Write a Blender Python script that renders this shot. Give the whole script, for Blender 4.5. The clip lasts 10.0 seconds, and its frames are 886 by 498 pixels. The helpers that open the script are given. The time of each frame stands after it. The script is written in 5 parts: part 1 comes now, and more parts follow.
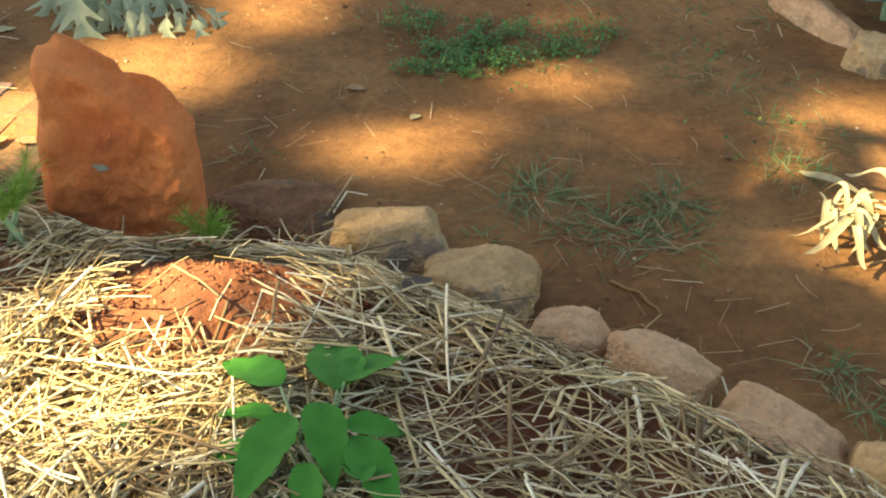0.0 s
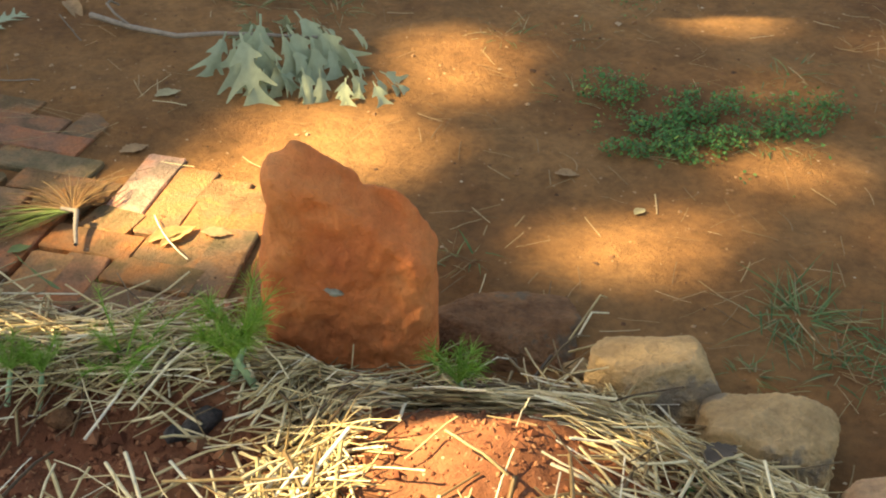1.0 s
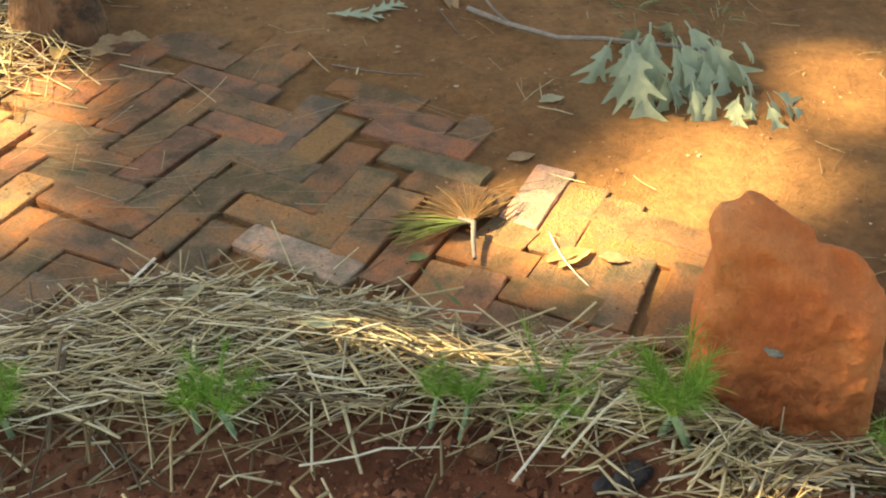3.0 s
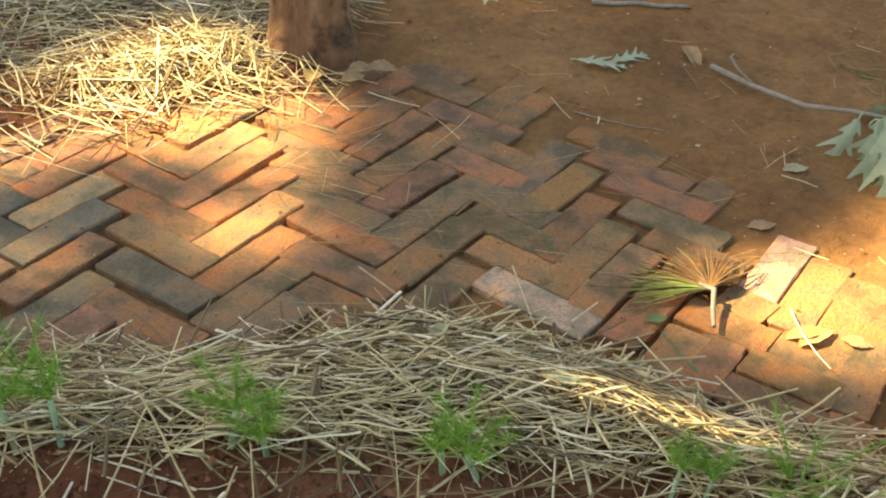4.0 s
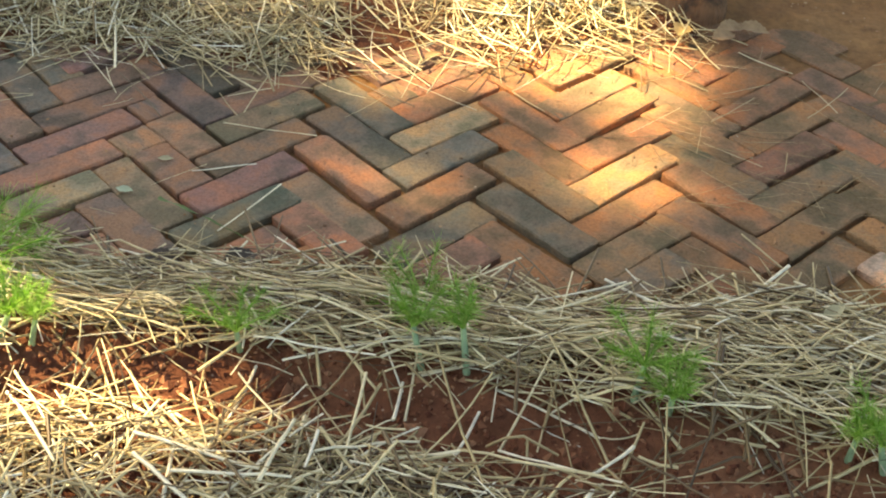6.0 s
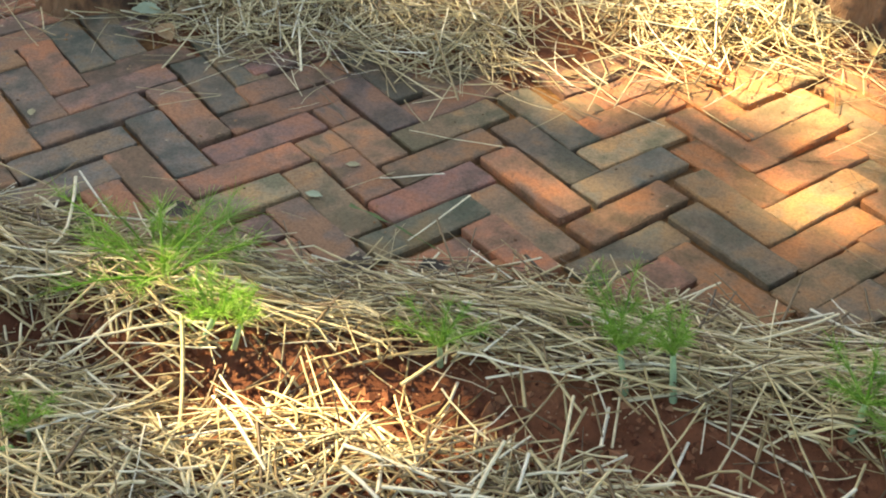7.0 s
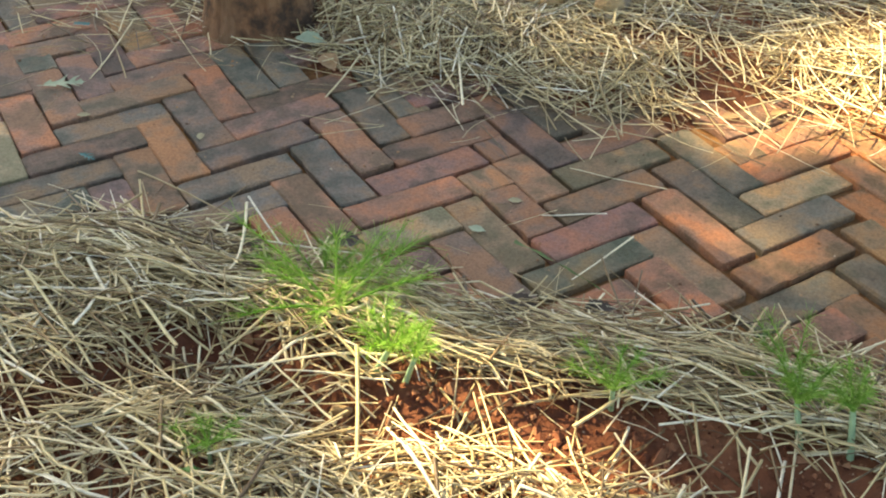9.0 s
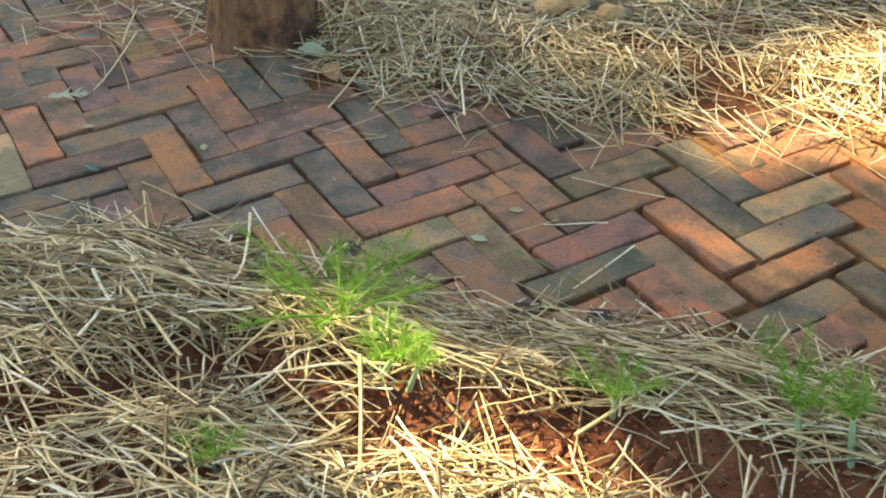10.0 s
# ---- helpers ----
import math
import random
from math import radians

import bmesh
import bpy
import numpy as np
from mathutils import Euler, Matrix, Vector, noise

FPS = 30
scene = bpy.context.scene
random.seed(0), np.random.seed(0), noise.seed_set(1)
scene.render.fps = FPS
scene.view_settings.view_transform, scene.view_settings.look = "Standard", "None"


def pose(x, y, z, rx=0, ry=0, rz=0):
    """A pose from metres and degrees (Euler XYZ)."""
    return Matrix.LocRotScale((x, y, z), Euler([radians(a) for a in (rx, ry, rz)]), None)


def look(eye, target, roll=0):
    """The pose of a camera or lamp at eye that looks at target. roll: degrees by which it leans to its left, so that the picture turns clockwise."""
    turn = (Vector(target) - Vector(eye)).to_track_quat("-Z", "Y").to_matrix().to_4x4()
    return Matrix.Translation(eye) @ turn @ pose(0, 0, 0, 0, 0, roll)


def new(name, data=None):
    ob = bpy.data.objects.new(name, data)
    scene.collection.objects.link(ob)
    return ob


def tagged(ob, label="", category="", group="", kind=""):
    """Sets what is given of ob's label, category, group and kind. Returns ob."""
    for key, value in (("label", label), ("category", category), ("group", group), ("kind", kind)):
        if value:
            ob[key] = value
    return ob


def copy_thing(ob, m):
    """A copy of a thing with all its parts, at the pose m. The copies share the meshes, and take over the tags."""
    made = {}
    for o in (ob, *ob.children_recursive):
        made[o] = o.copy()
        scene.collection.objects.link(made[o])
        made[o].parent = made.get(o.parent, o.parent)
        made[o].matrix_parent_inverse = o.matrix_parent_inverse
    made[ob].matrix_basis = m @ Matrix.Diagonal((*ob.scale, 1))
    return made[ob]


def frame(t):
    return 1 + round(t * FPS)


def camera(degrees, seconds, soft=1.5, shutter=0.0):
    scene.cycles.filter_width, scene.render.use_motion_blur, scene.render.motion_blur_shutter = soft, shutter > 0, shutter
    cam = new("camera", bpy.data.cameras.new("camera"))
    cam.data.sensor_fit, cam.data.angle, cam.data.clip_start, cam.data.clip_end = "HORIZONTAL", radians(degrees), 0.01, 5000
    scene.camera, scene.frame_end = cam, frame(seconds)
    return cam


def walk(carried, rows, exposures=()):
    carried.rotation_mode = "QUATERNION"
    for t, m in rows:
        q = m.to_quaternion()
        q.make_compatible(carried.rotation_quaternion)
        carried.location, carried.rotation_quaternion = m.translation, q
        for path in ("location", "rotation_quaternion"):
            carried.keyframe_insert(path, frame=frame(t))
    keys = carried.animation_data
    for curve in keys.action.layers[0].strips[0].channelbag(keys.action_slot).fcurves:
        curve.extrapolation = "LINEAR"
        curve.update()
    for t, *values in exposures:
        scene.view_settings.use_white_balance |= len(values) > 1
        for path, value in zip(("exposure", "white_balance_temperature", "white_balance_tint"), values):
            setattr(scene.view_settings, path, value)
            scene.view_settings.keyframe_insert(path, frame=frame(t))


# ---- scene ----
# ---- the camera and its walk ----
cam = camera(38.46, 10.0, soft=2.0)
PATH = [
    (0, (0.934, -2.178, 0.98), (1.712, -0.823, -0.012), 1.3),
    (0.5, (0.828, -1.96, 1.019), (1.629, -0.622, 0.025), 2.06),
    (1, (0.814, -1.79, 1.001), (1.544, -0.417, 0), 1.75),
    (1.5, (0.825, -1.714, 1.015), (1.548, -0.379, -0.042), 0.31),
    (2, (0.787, -1.677, 1.022), (1.469, -0.333, -0.05), 0.54),
    (2.5, (0.706, -1.628, 1.031), (1.258, -0.223, -0.038), 0.46),
    (2.7, (0.673, -1.618, 1.036), (1.159, -0.184, -0.027), 0.18),
    (3.8, (0.563, -1.581, 1.081), (0.773, -0.061, 0.046), 0.64),
    (4, (0.524, -1.577, 1.094), (0.695, -0.052, 0.061), 1.23),
    (4.5, (0.44, -1.575, 1.093), (0.487, -0.034, 0.07), 2.06),
    (5, (0.372, -1.581, 1.088), (0.315, -0.051, 0.048), 1.94),
    (5.2, (0.356, -1.586, 1.089), (0.26, -0.064, 0.041), 1.69),
    (6.3, (0.21, -1.554, 1.103), (0.08, -0.09, -0.021), 2.76),
    (6.5, (0.175, -1.551, 1.103), (0.016, -0.089, -0.019), 2.54),
    (7, (0.131, -1.545, 1.094), (-0.138, -0.093, -0.021), 1.48),
    (7.5, (0.081, -1.549, 1.096), (-0.26, -0.099, -0.001), 1.24),
    (8, (0.042, -1.548, 1.108), (-0.333, -0.107, 0.01), 1.4),
    (8.5, (0.034, -1.551, 1.113), (-0.376, -0.116, 0.02), 1.23),
    (9, (0.037, -1.563, 1.111), (-0.376, -0.125, 0.023), 0.71),
    (9.5, (0.035, -1.565, 1.115), (-0.379, -0.124, 0.032), 0.65),
    (10, (0.04, -1.57, 1.121), (-0.379, -0.127, 0.041), 0.38),
]
walk(cam, [(t, look(e, a, r)) for t, e, a, r in PATH], exposures=[(0.0, 2.36, 8600, 10), (1.0, 2.33, 9150, 10), (2.5, 2.43, 9150, 10), (4.5, 2.68, 9200, 10), (6.5, 2.72, 8700, 10), (10.0, 2.76, 8350, 10)])

# ---- world, sun ----
SUN_EL, SUN_AZ = radians(42), math.atan2(0.45, -0.89)
SUN = Vector((math.cos(SUN_EL) * math.cos(SUN_AZ), math.cos(SUN_EL) * math.sin(SUN_AZ), math.sin(SUN_EL)))
world = bpy.data.worlds.new("sky")
scene.world = world
world.use_nodes = True
wn = world.node_tree
sky = wn.nodes.new("ShaderNodeTexSky")
sky.sky_type, sky.sun_disc = "NISHITA", False
sky.sun_elevation, sky.sun_rotation = SUN_EL, math.pi / 2 - SUN_AZ
wn.links.new(sky.outputs[0], wn.nodes["Background"].inputs[0])
wn.nodes["Background"].inputs[1].default_value = 0.062
lamp = bpy.data.lights.new("sun", "SUN")
lamp.energy, lamp.angle, lamp.color = 5.0, radians(0.53), (1.0, 0.87, 0.61)
sun = new("sun", lamp)
sun.matrix_world = look(SUN * 30, (0, 0, 0))


# ---- materials ----
def rgb(c):
    return (c[0], c[1], c[2], 1.0)


class Mat:
    """A node material with small helpers for chains of nodes."""

    def __init__(self, name, rough=0.8, spec=0.3):
        self.m = bpy.data.materials.new(name)
        self.m.use_nodes = True
        self.t = self.m.node_tree
        self.b = self.t.nodes["Principled BSDF"]
        self.b.inputs["Roughness"].default_value = rough
        self.b.inputs["Specular IOR Level"].default_value = spec
        self.coord = self.t.nodes.new("ShaderNodeTexCoord").outputs["Object"]

    def node(self, kind, **vals):
        n = self.t.nodes.new("ShaderNode" + kind)
        for k, v in vals.items():
            n.inputs[k].default_value = v
        return n

    def link(self, a, b):
        self.t.links.new(a, b)

    def noise(self, scale, detail=4.0, rough=0.55, coord=None):
        n = self.node("TexNoise", Scale=scale, Detail=detail, Roughness=rough)
        self.link(coord or self.coord, n.inputs["Vector"])
        return n.outputs["Fac"]

    def ramp(self, fac, stops):
        n = self.t.nodes.new("ShaderNodeValToRGB")
        e = n.color_ramp.elements
        while len(e) < len(stops):
            e.new(0.5)
        for el, (p, c) in zip(e, stops):
            el.position, el.color = p, rgb(c)
        self.link(fac, n.inputs[0])
        return n.outputs[0]

    def mix(self, fac, a, b, mode="MIX"):
        n = self.t.nodes.new("ShaderNodeMix")
        n.data_type, n.blend_type = "RGBA", mode
        for s, v in ((n.inputs[0], fac), (n.inputs[6], a), (n.inputs[7], b)):
            if isinstance(v, (int, float)):
                s.default_value = v
            elif isinstance(v, tuple):
                s.default_value = rgb(v)
            else:
                self.link(v, s)
        return n.outputs[2]

    def math(self, op, a, b=0.0):
        n = self.t.nodes.new("ShaderNodeMath")
        n.operation = op
        for s, v in zip(n.inputs, (a, b)):
            if isinstance(v, (int, float)):
                s.default_value = v
            else:
                self.link(v, s)
        return n.outputs[0]

    def color(self, c):
        self.link(c, self.b.inputs["Base Color"])

    def bump(self, h, dist, strength=0.6):
        n = self.node("Bump", Strength=strength, Distance=dist)
        self.link(h, n.inputs["Height"])
        self.link(n.outputs[0], self.b.inputs["Normal"])


def soil_material(name, dark, mid, light, grit, grit_amount, clod):
    s = Mat(name, 0.92, 0.15)
    big = s.noise(2.3, 5)
    fine = s.noise(70, 5, 0.65)
    base = s.ramp(big, [(0.34, dark), (0.53, mid), (0.74, light)])
    base = s.mix(0.55, base, s.ramp(fine, [(0.25, (0.45, 0.45, 0.45)), (0.55, (1, 1, 1)), (0.8, (1.35, 1.3, 1.2))]), "MULTIPLY")
    base = s.mix(0.6, base, s.ramp(s.noise(16, 5, 0.7), [(0.36, (0.68, 0.66, 0.64)), (0.5, (1, 1, 1)), (0.64, (1.22, 1.18, 1.12))]), "MULTIPLY")
    v = s.node("TexVoronoi", Scale=150.0)
    s.link(s.coord, v.inputs["Vector"])
    small = s.math("LESS_THAN", v.outputs["Distance"], 0.28)
    pick = s.math("GREATER_THAN", s.noise(60, 1), 1 - grit_amount)
    base = s.mix(s.math("MULTIPLY", small, pick), base, grit)
    s.color(base)
    h = s.math("ADD", s.math("MULTIPLY", s.noise(clod, 6, 0.7), 1.0), s.math("MULTIPLY", fine, 0.35))
    s.bump(h, 0.006, 0.8)
    return s.m


M_CLAY = soil_material("red_clay", (0.172, 0.082, 0.033), (0.250, 0.126, 0.050), (0.33, 0.178, 0.076), (0.37, 0.24, 0.145), 0.26, 120)
M_BEDSOIL = soil_material("bed_soil", (0.105, 0.037, 0.021), (0.22, 0.086, 0.044), (0.34, 0.160, 0.082), (0.42, 0.28, 0.18), 0.36, 90)


def brick_material():
    s = Mat("paving_brick", 0.82, 0.25)
    info = s.t.nodes.new("ShaderNodeObjectInfo")
    base = info.outputs["Color"]
    off = s.node("VectorMath")
    off.operation = "ADD"
    rnd = s.node("CombineXYZ")
    s.link(s.math("MULTIPLY", info.outputs["Random"], 37.0), rnd.inputs[0])
    s.link(s.math("MULTIPLY", info.outputs["Random"], 91.0), rnd.inputs[1])
    s.link(s.coord, off.inputs[0])
    s.link(rnd.outputs[0], off.inputs[1])
    c = off.outputs[0]
    flash = s.ramp(s.noise(13, 4, 0.55, c), [(0.40, (0.56, 0.68, 0.66)), (0.5, (1, 1, 1)), (0.60, (1.42, 1.12, 0.86))])
    col = s.mix(0.95, base, flash, "MULTIPLY")
    dust = s.ramp(s.noise(9, 5, 0.6, c), [(0.46, (0, 0, 0)), (0.72, (1, 1, 1))])
    col = s.mix(s.math("MULTIPLY", dust, 0.4), col, (0.29, 0.155, 0.085))
    grain = s.noise(230, 4, 0.75, c)
    col = s.mix(0.55, col, s.ramp(grain, [(0.33, (0.45, 0.45, 0.45)), (0.60, (1.2, 1.2, 1.2))]), "MULTIPLY")
    spot = s.ramp(s.noise(70, 3, 0.6, c), [(0.62, (0, 0, 0)), (0.72, (1, 1, 1))])
    col = s.mix(s.math("MULTIPLY", spot, 0.5), col, (0.10, 0.07, 0.05))
    s.color(col)
    s.bump(s.math("ADD", s.math("MULTIPLY", grain, 0.6), s.noise(55, 6, 0.7, c)), 0.006, 0.9)
    return s.m


M_BRICK = brick_material()


def rock_material(name, stops, patch, patch_amount, scale=9.0, rough=1.0):
    s = Mat(name, 0.85, 0.25)
    col = s.ramp(s.noise(scale, 6, 0.62), stops)
    grain = s.noise(140, 5, 0.7)
    col = s.mix(0.6 * rough, col, s.ramp(grain, [(0.3, (0.72, 0.72, 0.72)), (0.62, (1.1, 1.1, 1.1))]), "MULTIPLY")
    mid = s.noise(36, 5, 0.65)
    col = s.mix(0.5 * rough, col, s.ramp(mid, [(0.34, (0.6, 0.57, 0.54)), (0.5, (1, 1, 1)), (0.64, (1.2, 1.16, 1.12))]), "MULTIPLY")
    blot = s.ramp(s.noise(scale * 1.7, 5, 0.6), [(1 - patch_amount, (0, 0, 0)), (1.06 - patch_amount, (1, 1, 1))])
    col = s.mix(blot, col, patch)
    s.color(col)
    s.bump(s.math("ADD", s.noise(24, 7, 0.72), s.math("ADD", s.math("MULTIPLY", grain, 0.3), s.math("MULTIPLY", mid, 0.5))), 0.018 * rough, 1.0)
    return s.m


M_REDROCK = rock_material("rust_red_rock", [(0.30, (0.46, 0.125, 0.045)), (0.48, (0.66, 0.205, 0.068)), (0.66, (0.72, 0.285, 0.105))], (0.36, 0.24, 0.17), 0.26, 6.0, 0.6)
M_DARKROCK = rock_material("dark_brown_stone", [(0.3, (0.19, 0.088, 0.042)), (0.5, (0.27, 0.13, 0.060)), (0.7, (0.33, 0.165, 0.078))], (0.18, 0.125, 0.08), 0.40)
M_CHAR = rock_material("charred_lump", [(0.3, (0.05, 0.047, 0.047)), (0.7, (0.13, 0.115, 0.105))], (0.16, 0.10, 0.07), 0.3)
M_TANROCK = rock_material("tan_stone", [(0.3, (0.43, 0.275, 0.13)), (0.5, (0.62, 0.42, 0.21)), (0.7, (0.71, 0.53, 0.31))], (0.33, 0.26, 0.18), 0.45, 6.0, 0.85)
M_PINKROCK = rock_material("pinkish_stone", [(0.3, (0.52, 0.31, 0.165)), (0.5, (0.68, 0.43, 0.245)), (0.7, (0.74, 0.52, 0.32))], (0.50, 0.32, 0.19), 0.42, 6.0, 0.8)


def island_material(name, stops, rough, spec, scale=30.0, thin=0.0, var=0.6):
    """A material whose colour differs from island to island of one mesh, with a grain along it."""
    s = Mat(name, rough, spec)
    geo = s.t.nodes.new("ShaderNodeNewGeometry")
    col = s.ramp(geo.outputs["Random Per Island"], stops)
    n = s.noise(scale, 4, 0.6)
    col = s.mix(var, col, s.ramp(n, [(0.3, (0.55, 0.55, 0.55)), (0.6, (1.1, 1.1, 1.1))]), "MULTIPLY")
    s.color(col)
    if thin:
        tr = s.node("BsdfTranslucent")
        s.link(col, tr.inputs["Color"])
        mx = s.node("MixShader", Fac=thin)
        s.link(s.b.outputs[0], mx.inputs[1])
        s.link(tr.outputs[0], mx.inputs[2])
        s.link(mx.outputs[0], s.t.nodes["Material Output"].inputs["Surface"])
    s.bump(n, 0.001, 0.4)
    return s.m


M_STRAW = island_material("straw", [(0.0, (0.085, 0.053, 0.026)), (0.2, (0.24, 0.155, 0.066)), (0.40, (0.46, 0.355, 0.170)), (0.68, (0.67, 0.55, 0.29)), (0.88, (0.80, 0.70, 0.44)), (1.0, (0.88, 0.82, 0.63))], 0.45, 0.45, 60)
M_DRYGRASS = island_material("dry_stems", [(0.0, (0.16, 0.095, 0.045)), (0.5, (0.32, 0.21, 0.10)), (0.85, (0.46, 0.33, 0.17)), (1.0, (0.62, 0.50, 0.30))], 0.65, 0.25, 60)
M_GRIT = island_material("grit", [(0.0, (0.07, 0.04, 0.025)), (0.3, (0.20, 0.10, 0.05)), (0.6, (0.36, 0.20, 0.10)), (0.92, (0.42, 0.28, 0.16)), (1.0, (0.58, 0.47, 0.34))], 0.9, 0.2, 90)
M_CLOD = island_material("clods", [(0.0, (0.12, 0.043, 0.025)), (0.5, (0.24, 0.095, 0.050)), (1.0, (0.37, 0.185, 0.10))], 0.95, 0.1, 120)
M_FENNEL = island_material("fennel_fronds", [(0.0, (0.19, 0.43, 0.06)), (0.5, (0.33, 0.58, 0.11)), (1.0, (0.48, 0.70, 0.20))], 0.5, 0.3, 40, 0.5, 0.3)
M_FSTEM = island_material("fennel_stem", [(0.0, (0.30, 0.50, 0.26)), (1.0, (0.44, 0.62, 0.38))], 0.5, 0.3, 40, 0.2)
M_GRASS = island_material("grass_blades", [(0.0, (0.06, 0.14, 0.05)), (0.4, (0.11, 0.20, 0.07)), (0.66, (0.19, 0.25, 0.10)), (0.85, (0.32, 0.28, 0.14)), (1.0, (0.42, 0.34, 0.18))], 0.55, 0.3, 40, 0.3)
M_CLOVER = island_material("clover_leaflets", [(0.0, (0.045, 0.15, 0.04)), (0.8, (0.09, 0.26, 0.065)), (0.96, (0.15, 0.31, 0.07)), (1.0, (0.28, 0.36, 0.07))], 0.5, 0.35, 50, 0.3)
M_LEAF = island_material("dark_green_leaf", [(0.0, (0.025, 0.17, 0.027)), (1.0, (0.065, 0.30, 0.042))], 0.6, 0.2, 45, 0.25, 0.5)
M_OAK = island_material("wilted_oak_leaf", [(0.0, (0.16, 0.21, 0.11)), (0.35, (0.30, 0.36, 0.22)), (0.75, (0.44, 0.50, 0.33)), (1.0, (0.52, 0.50, 0.26))], 0.6, 0.3, 35, 0.15, 0.45)
M_TEAL = island_material("blue_green_leaf", [(0.0, (0.04, 0.14, 0.13)), (1.0, (0.08, 0.24, 0.21))], 0.45, 0.4, 30, 0.15)
M_PALE = island_material("bleached_leaf", [(0.0, (0.28, 0.24, 0.13)), (0.5, (0.42, 0.37, 0.21)), (1.0, (0.54, 0.50, 0.32))], 0.7, 0.2, 40, 0.2)
M_BROWNLEAF = island_material("brown_dead_leaf", [(0.0, (0.20, 0.11, 0.05)), (0.5, (0.36, 0.22, 0.11)), (1.0, (0.50, 0.36, 0.20))], 0.7, 0.25, 60, 0.15)
M_DARKLEAF = island_material("dark_dead_leaf", [(0.0, (0.055, 0.042, 0.032)), (1.0, (0.13, 0.10, 0.075))], 0.7, 0.25, 60)
M_YELLOW = island_material("yellow_leaf", [(0.0, (0.42, 0.27, 0.10)), (1.0, (0.56, 0.40, 0.18))], 0.6, 0.3, 60, 0.2)
M_NEEDLE = island_material("pine_needles", [(0.0, (0.13, 0.065, 0.025)), (0.6, (0.24, 0.13, 0.05)), (1.0, (0.36, 0.23, 0.10))], 0.55, 0.3, 60)
M_NEEDLEG = island_material("green_needles", [(0.0, (0.20, 0.28, 0.06)), (1.0, (0.42, 0.50, 0.20))], 0.5, 0.3, 60)
M_CROWN = island_material("tree_leaves", [(0.0, (0.04, 0.09, 0.02)), (1.0, (0.09, 0.15, 0.035))], 0.6, 0.3, 10)
M_TWIG = island_material("grey_twig", [(0.0, (0.20, 0.16, 0.12)), (1.0, (0.34, 0.30, 0.25))], 0.8, 0.2, 80)


def bark_material():
    s = Mat("reddish_bark", 0.85, 0.2)
    sep = s.node("Mapping")
    sep.inputs["Scale"].default_value = (1.0, 1.0, 0.18)
    s.link(s.coord, sep.inputs["Vector"])
    n = s.noise(45, 6, 0.65, sep.outputs[0])
    col = s.ramp(n, [(0.3, (0.11, 0.062, 0.035)), (0.5, (0.24, 0.135, 0.075)), (0.7, (0.34, 0.21, 0.125))])
    col = s.mix(s.ramp(s.noise(6, 4), [(0.45, (0, 0, 0)), (0.7, (0.7, 0.7, 0.7))]), col, (0.30, 0.13, 0.06))
    col = s.mix(s.ramp(s.noise(11, 5, 0.65), [(0.50, (0, 0, 0)), (0.62, (0.85, 0.85, 0.85))]), col, (0.045, 0.035, 0.028))
    s.color(col)
    s.bump(n, 0.03, 0.9)
    return s.m


M_BARK = bark_material()


# ---- tools for meshes ----
def vnoise(x, y, scale, seed=0):
    """Smooth value noise in 0..1 on arrays."""
    x, y = np.asarray(x, float) * scale + seed * 17.3, np.asarray(y, float) * scale - seed * 9.1
    i, j = np.floor(x), np.floor(y)
    fx, fy = x - i, y - j
    fx, fy = fx * fx * (3 - 2 * fx), fy * fy * (3 - 2 * fy)

    def rnd(a, b):
        v = np.sin(a * 127.1 + b * 311.7 + seed * 74.7) * 43758.5453
        return v - np.floor(v)

    return (rnd(i, j) * (1 - fx) + rnd(i + 1, j) * fx) * (1 - fy) + (rnd(i, j + 1) * (1 - fx) + rnd(i + 1, j + 1) * fx) * fy


def fbm(x, y, scale, octaves=4, seed=0, gain=0.5):
    total, amp, norm = 0.0, 1.0, 0.0
    for o in range(octaves):
        total = total + amp * vnoise(x, y, scale * 2**o, seed + o)
        norm, amp = norm + amp, amp * gain
    return total / norm - 0.5


def smooth(a, b, v):
    t = np.clip((np.asarray(v, float) - a) / (b - a), 0, 1)
    return t * t * (3 - 2 * t)


def mesh_of(name, verts, faces, mat, shade=True):
    me = bpy.data.meshes.new(name)
    me.from_pydata([tuple(map(float, v)) for v in verts], [], [tuple(map(int, f)) for f in faces])
    me.materials.append(mat)
    if shade:
        me.polygons.foreach_set("use_smooth", [True] * len(me.polygons))
    me.update()
    return me


M_LICHEN = rock_material("grey_lichen", [(0.3, (0.30, 0.30, 0.24)), (0.7, (0.42, 0.44, 0.36))], (0.3, 0.3, 0.25), 0.3)


def part(name, data, parent, label=""):
    """Links a mesh as one part under a thing or under a part."""
    ob = new(name, data)
    ob.parent = parent
    return tagged(ob, label)


def thing(name, where, label, category, group="", kind="", turn=0.0):
    ob = new(name)
    ob.matrix_basis = pose(*where, 0, 0, turn)
    return tagged(ob, label, category, group, kind)


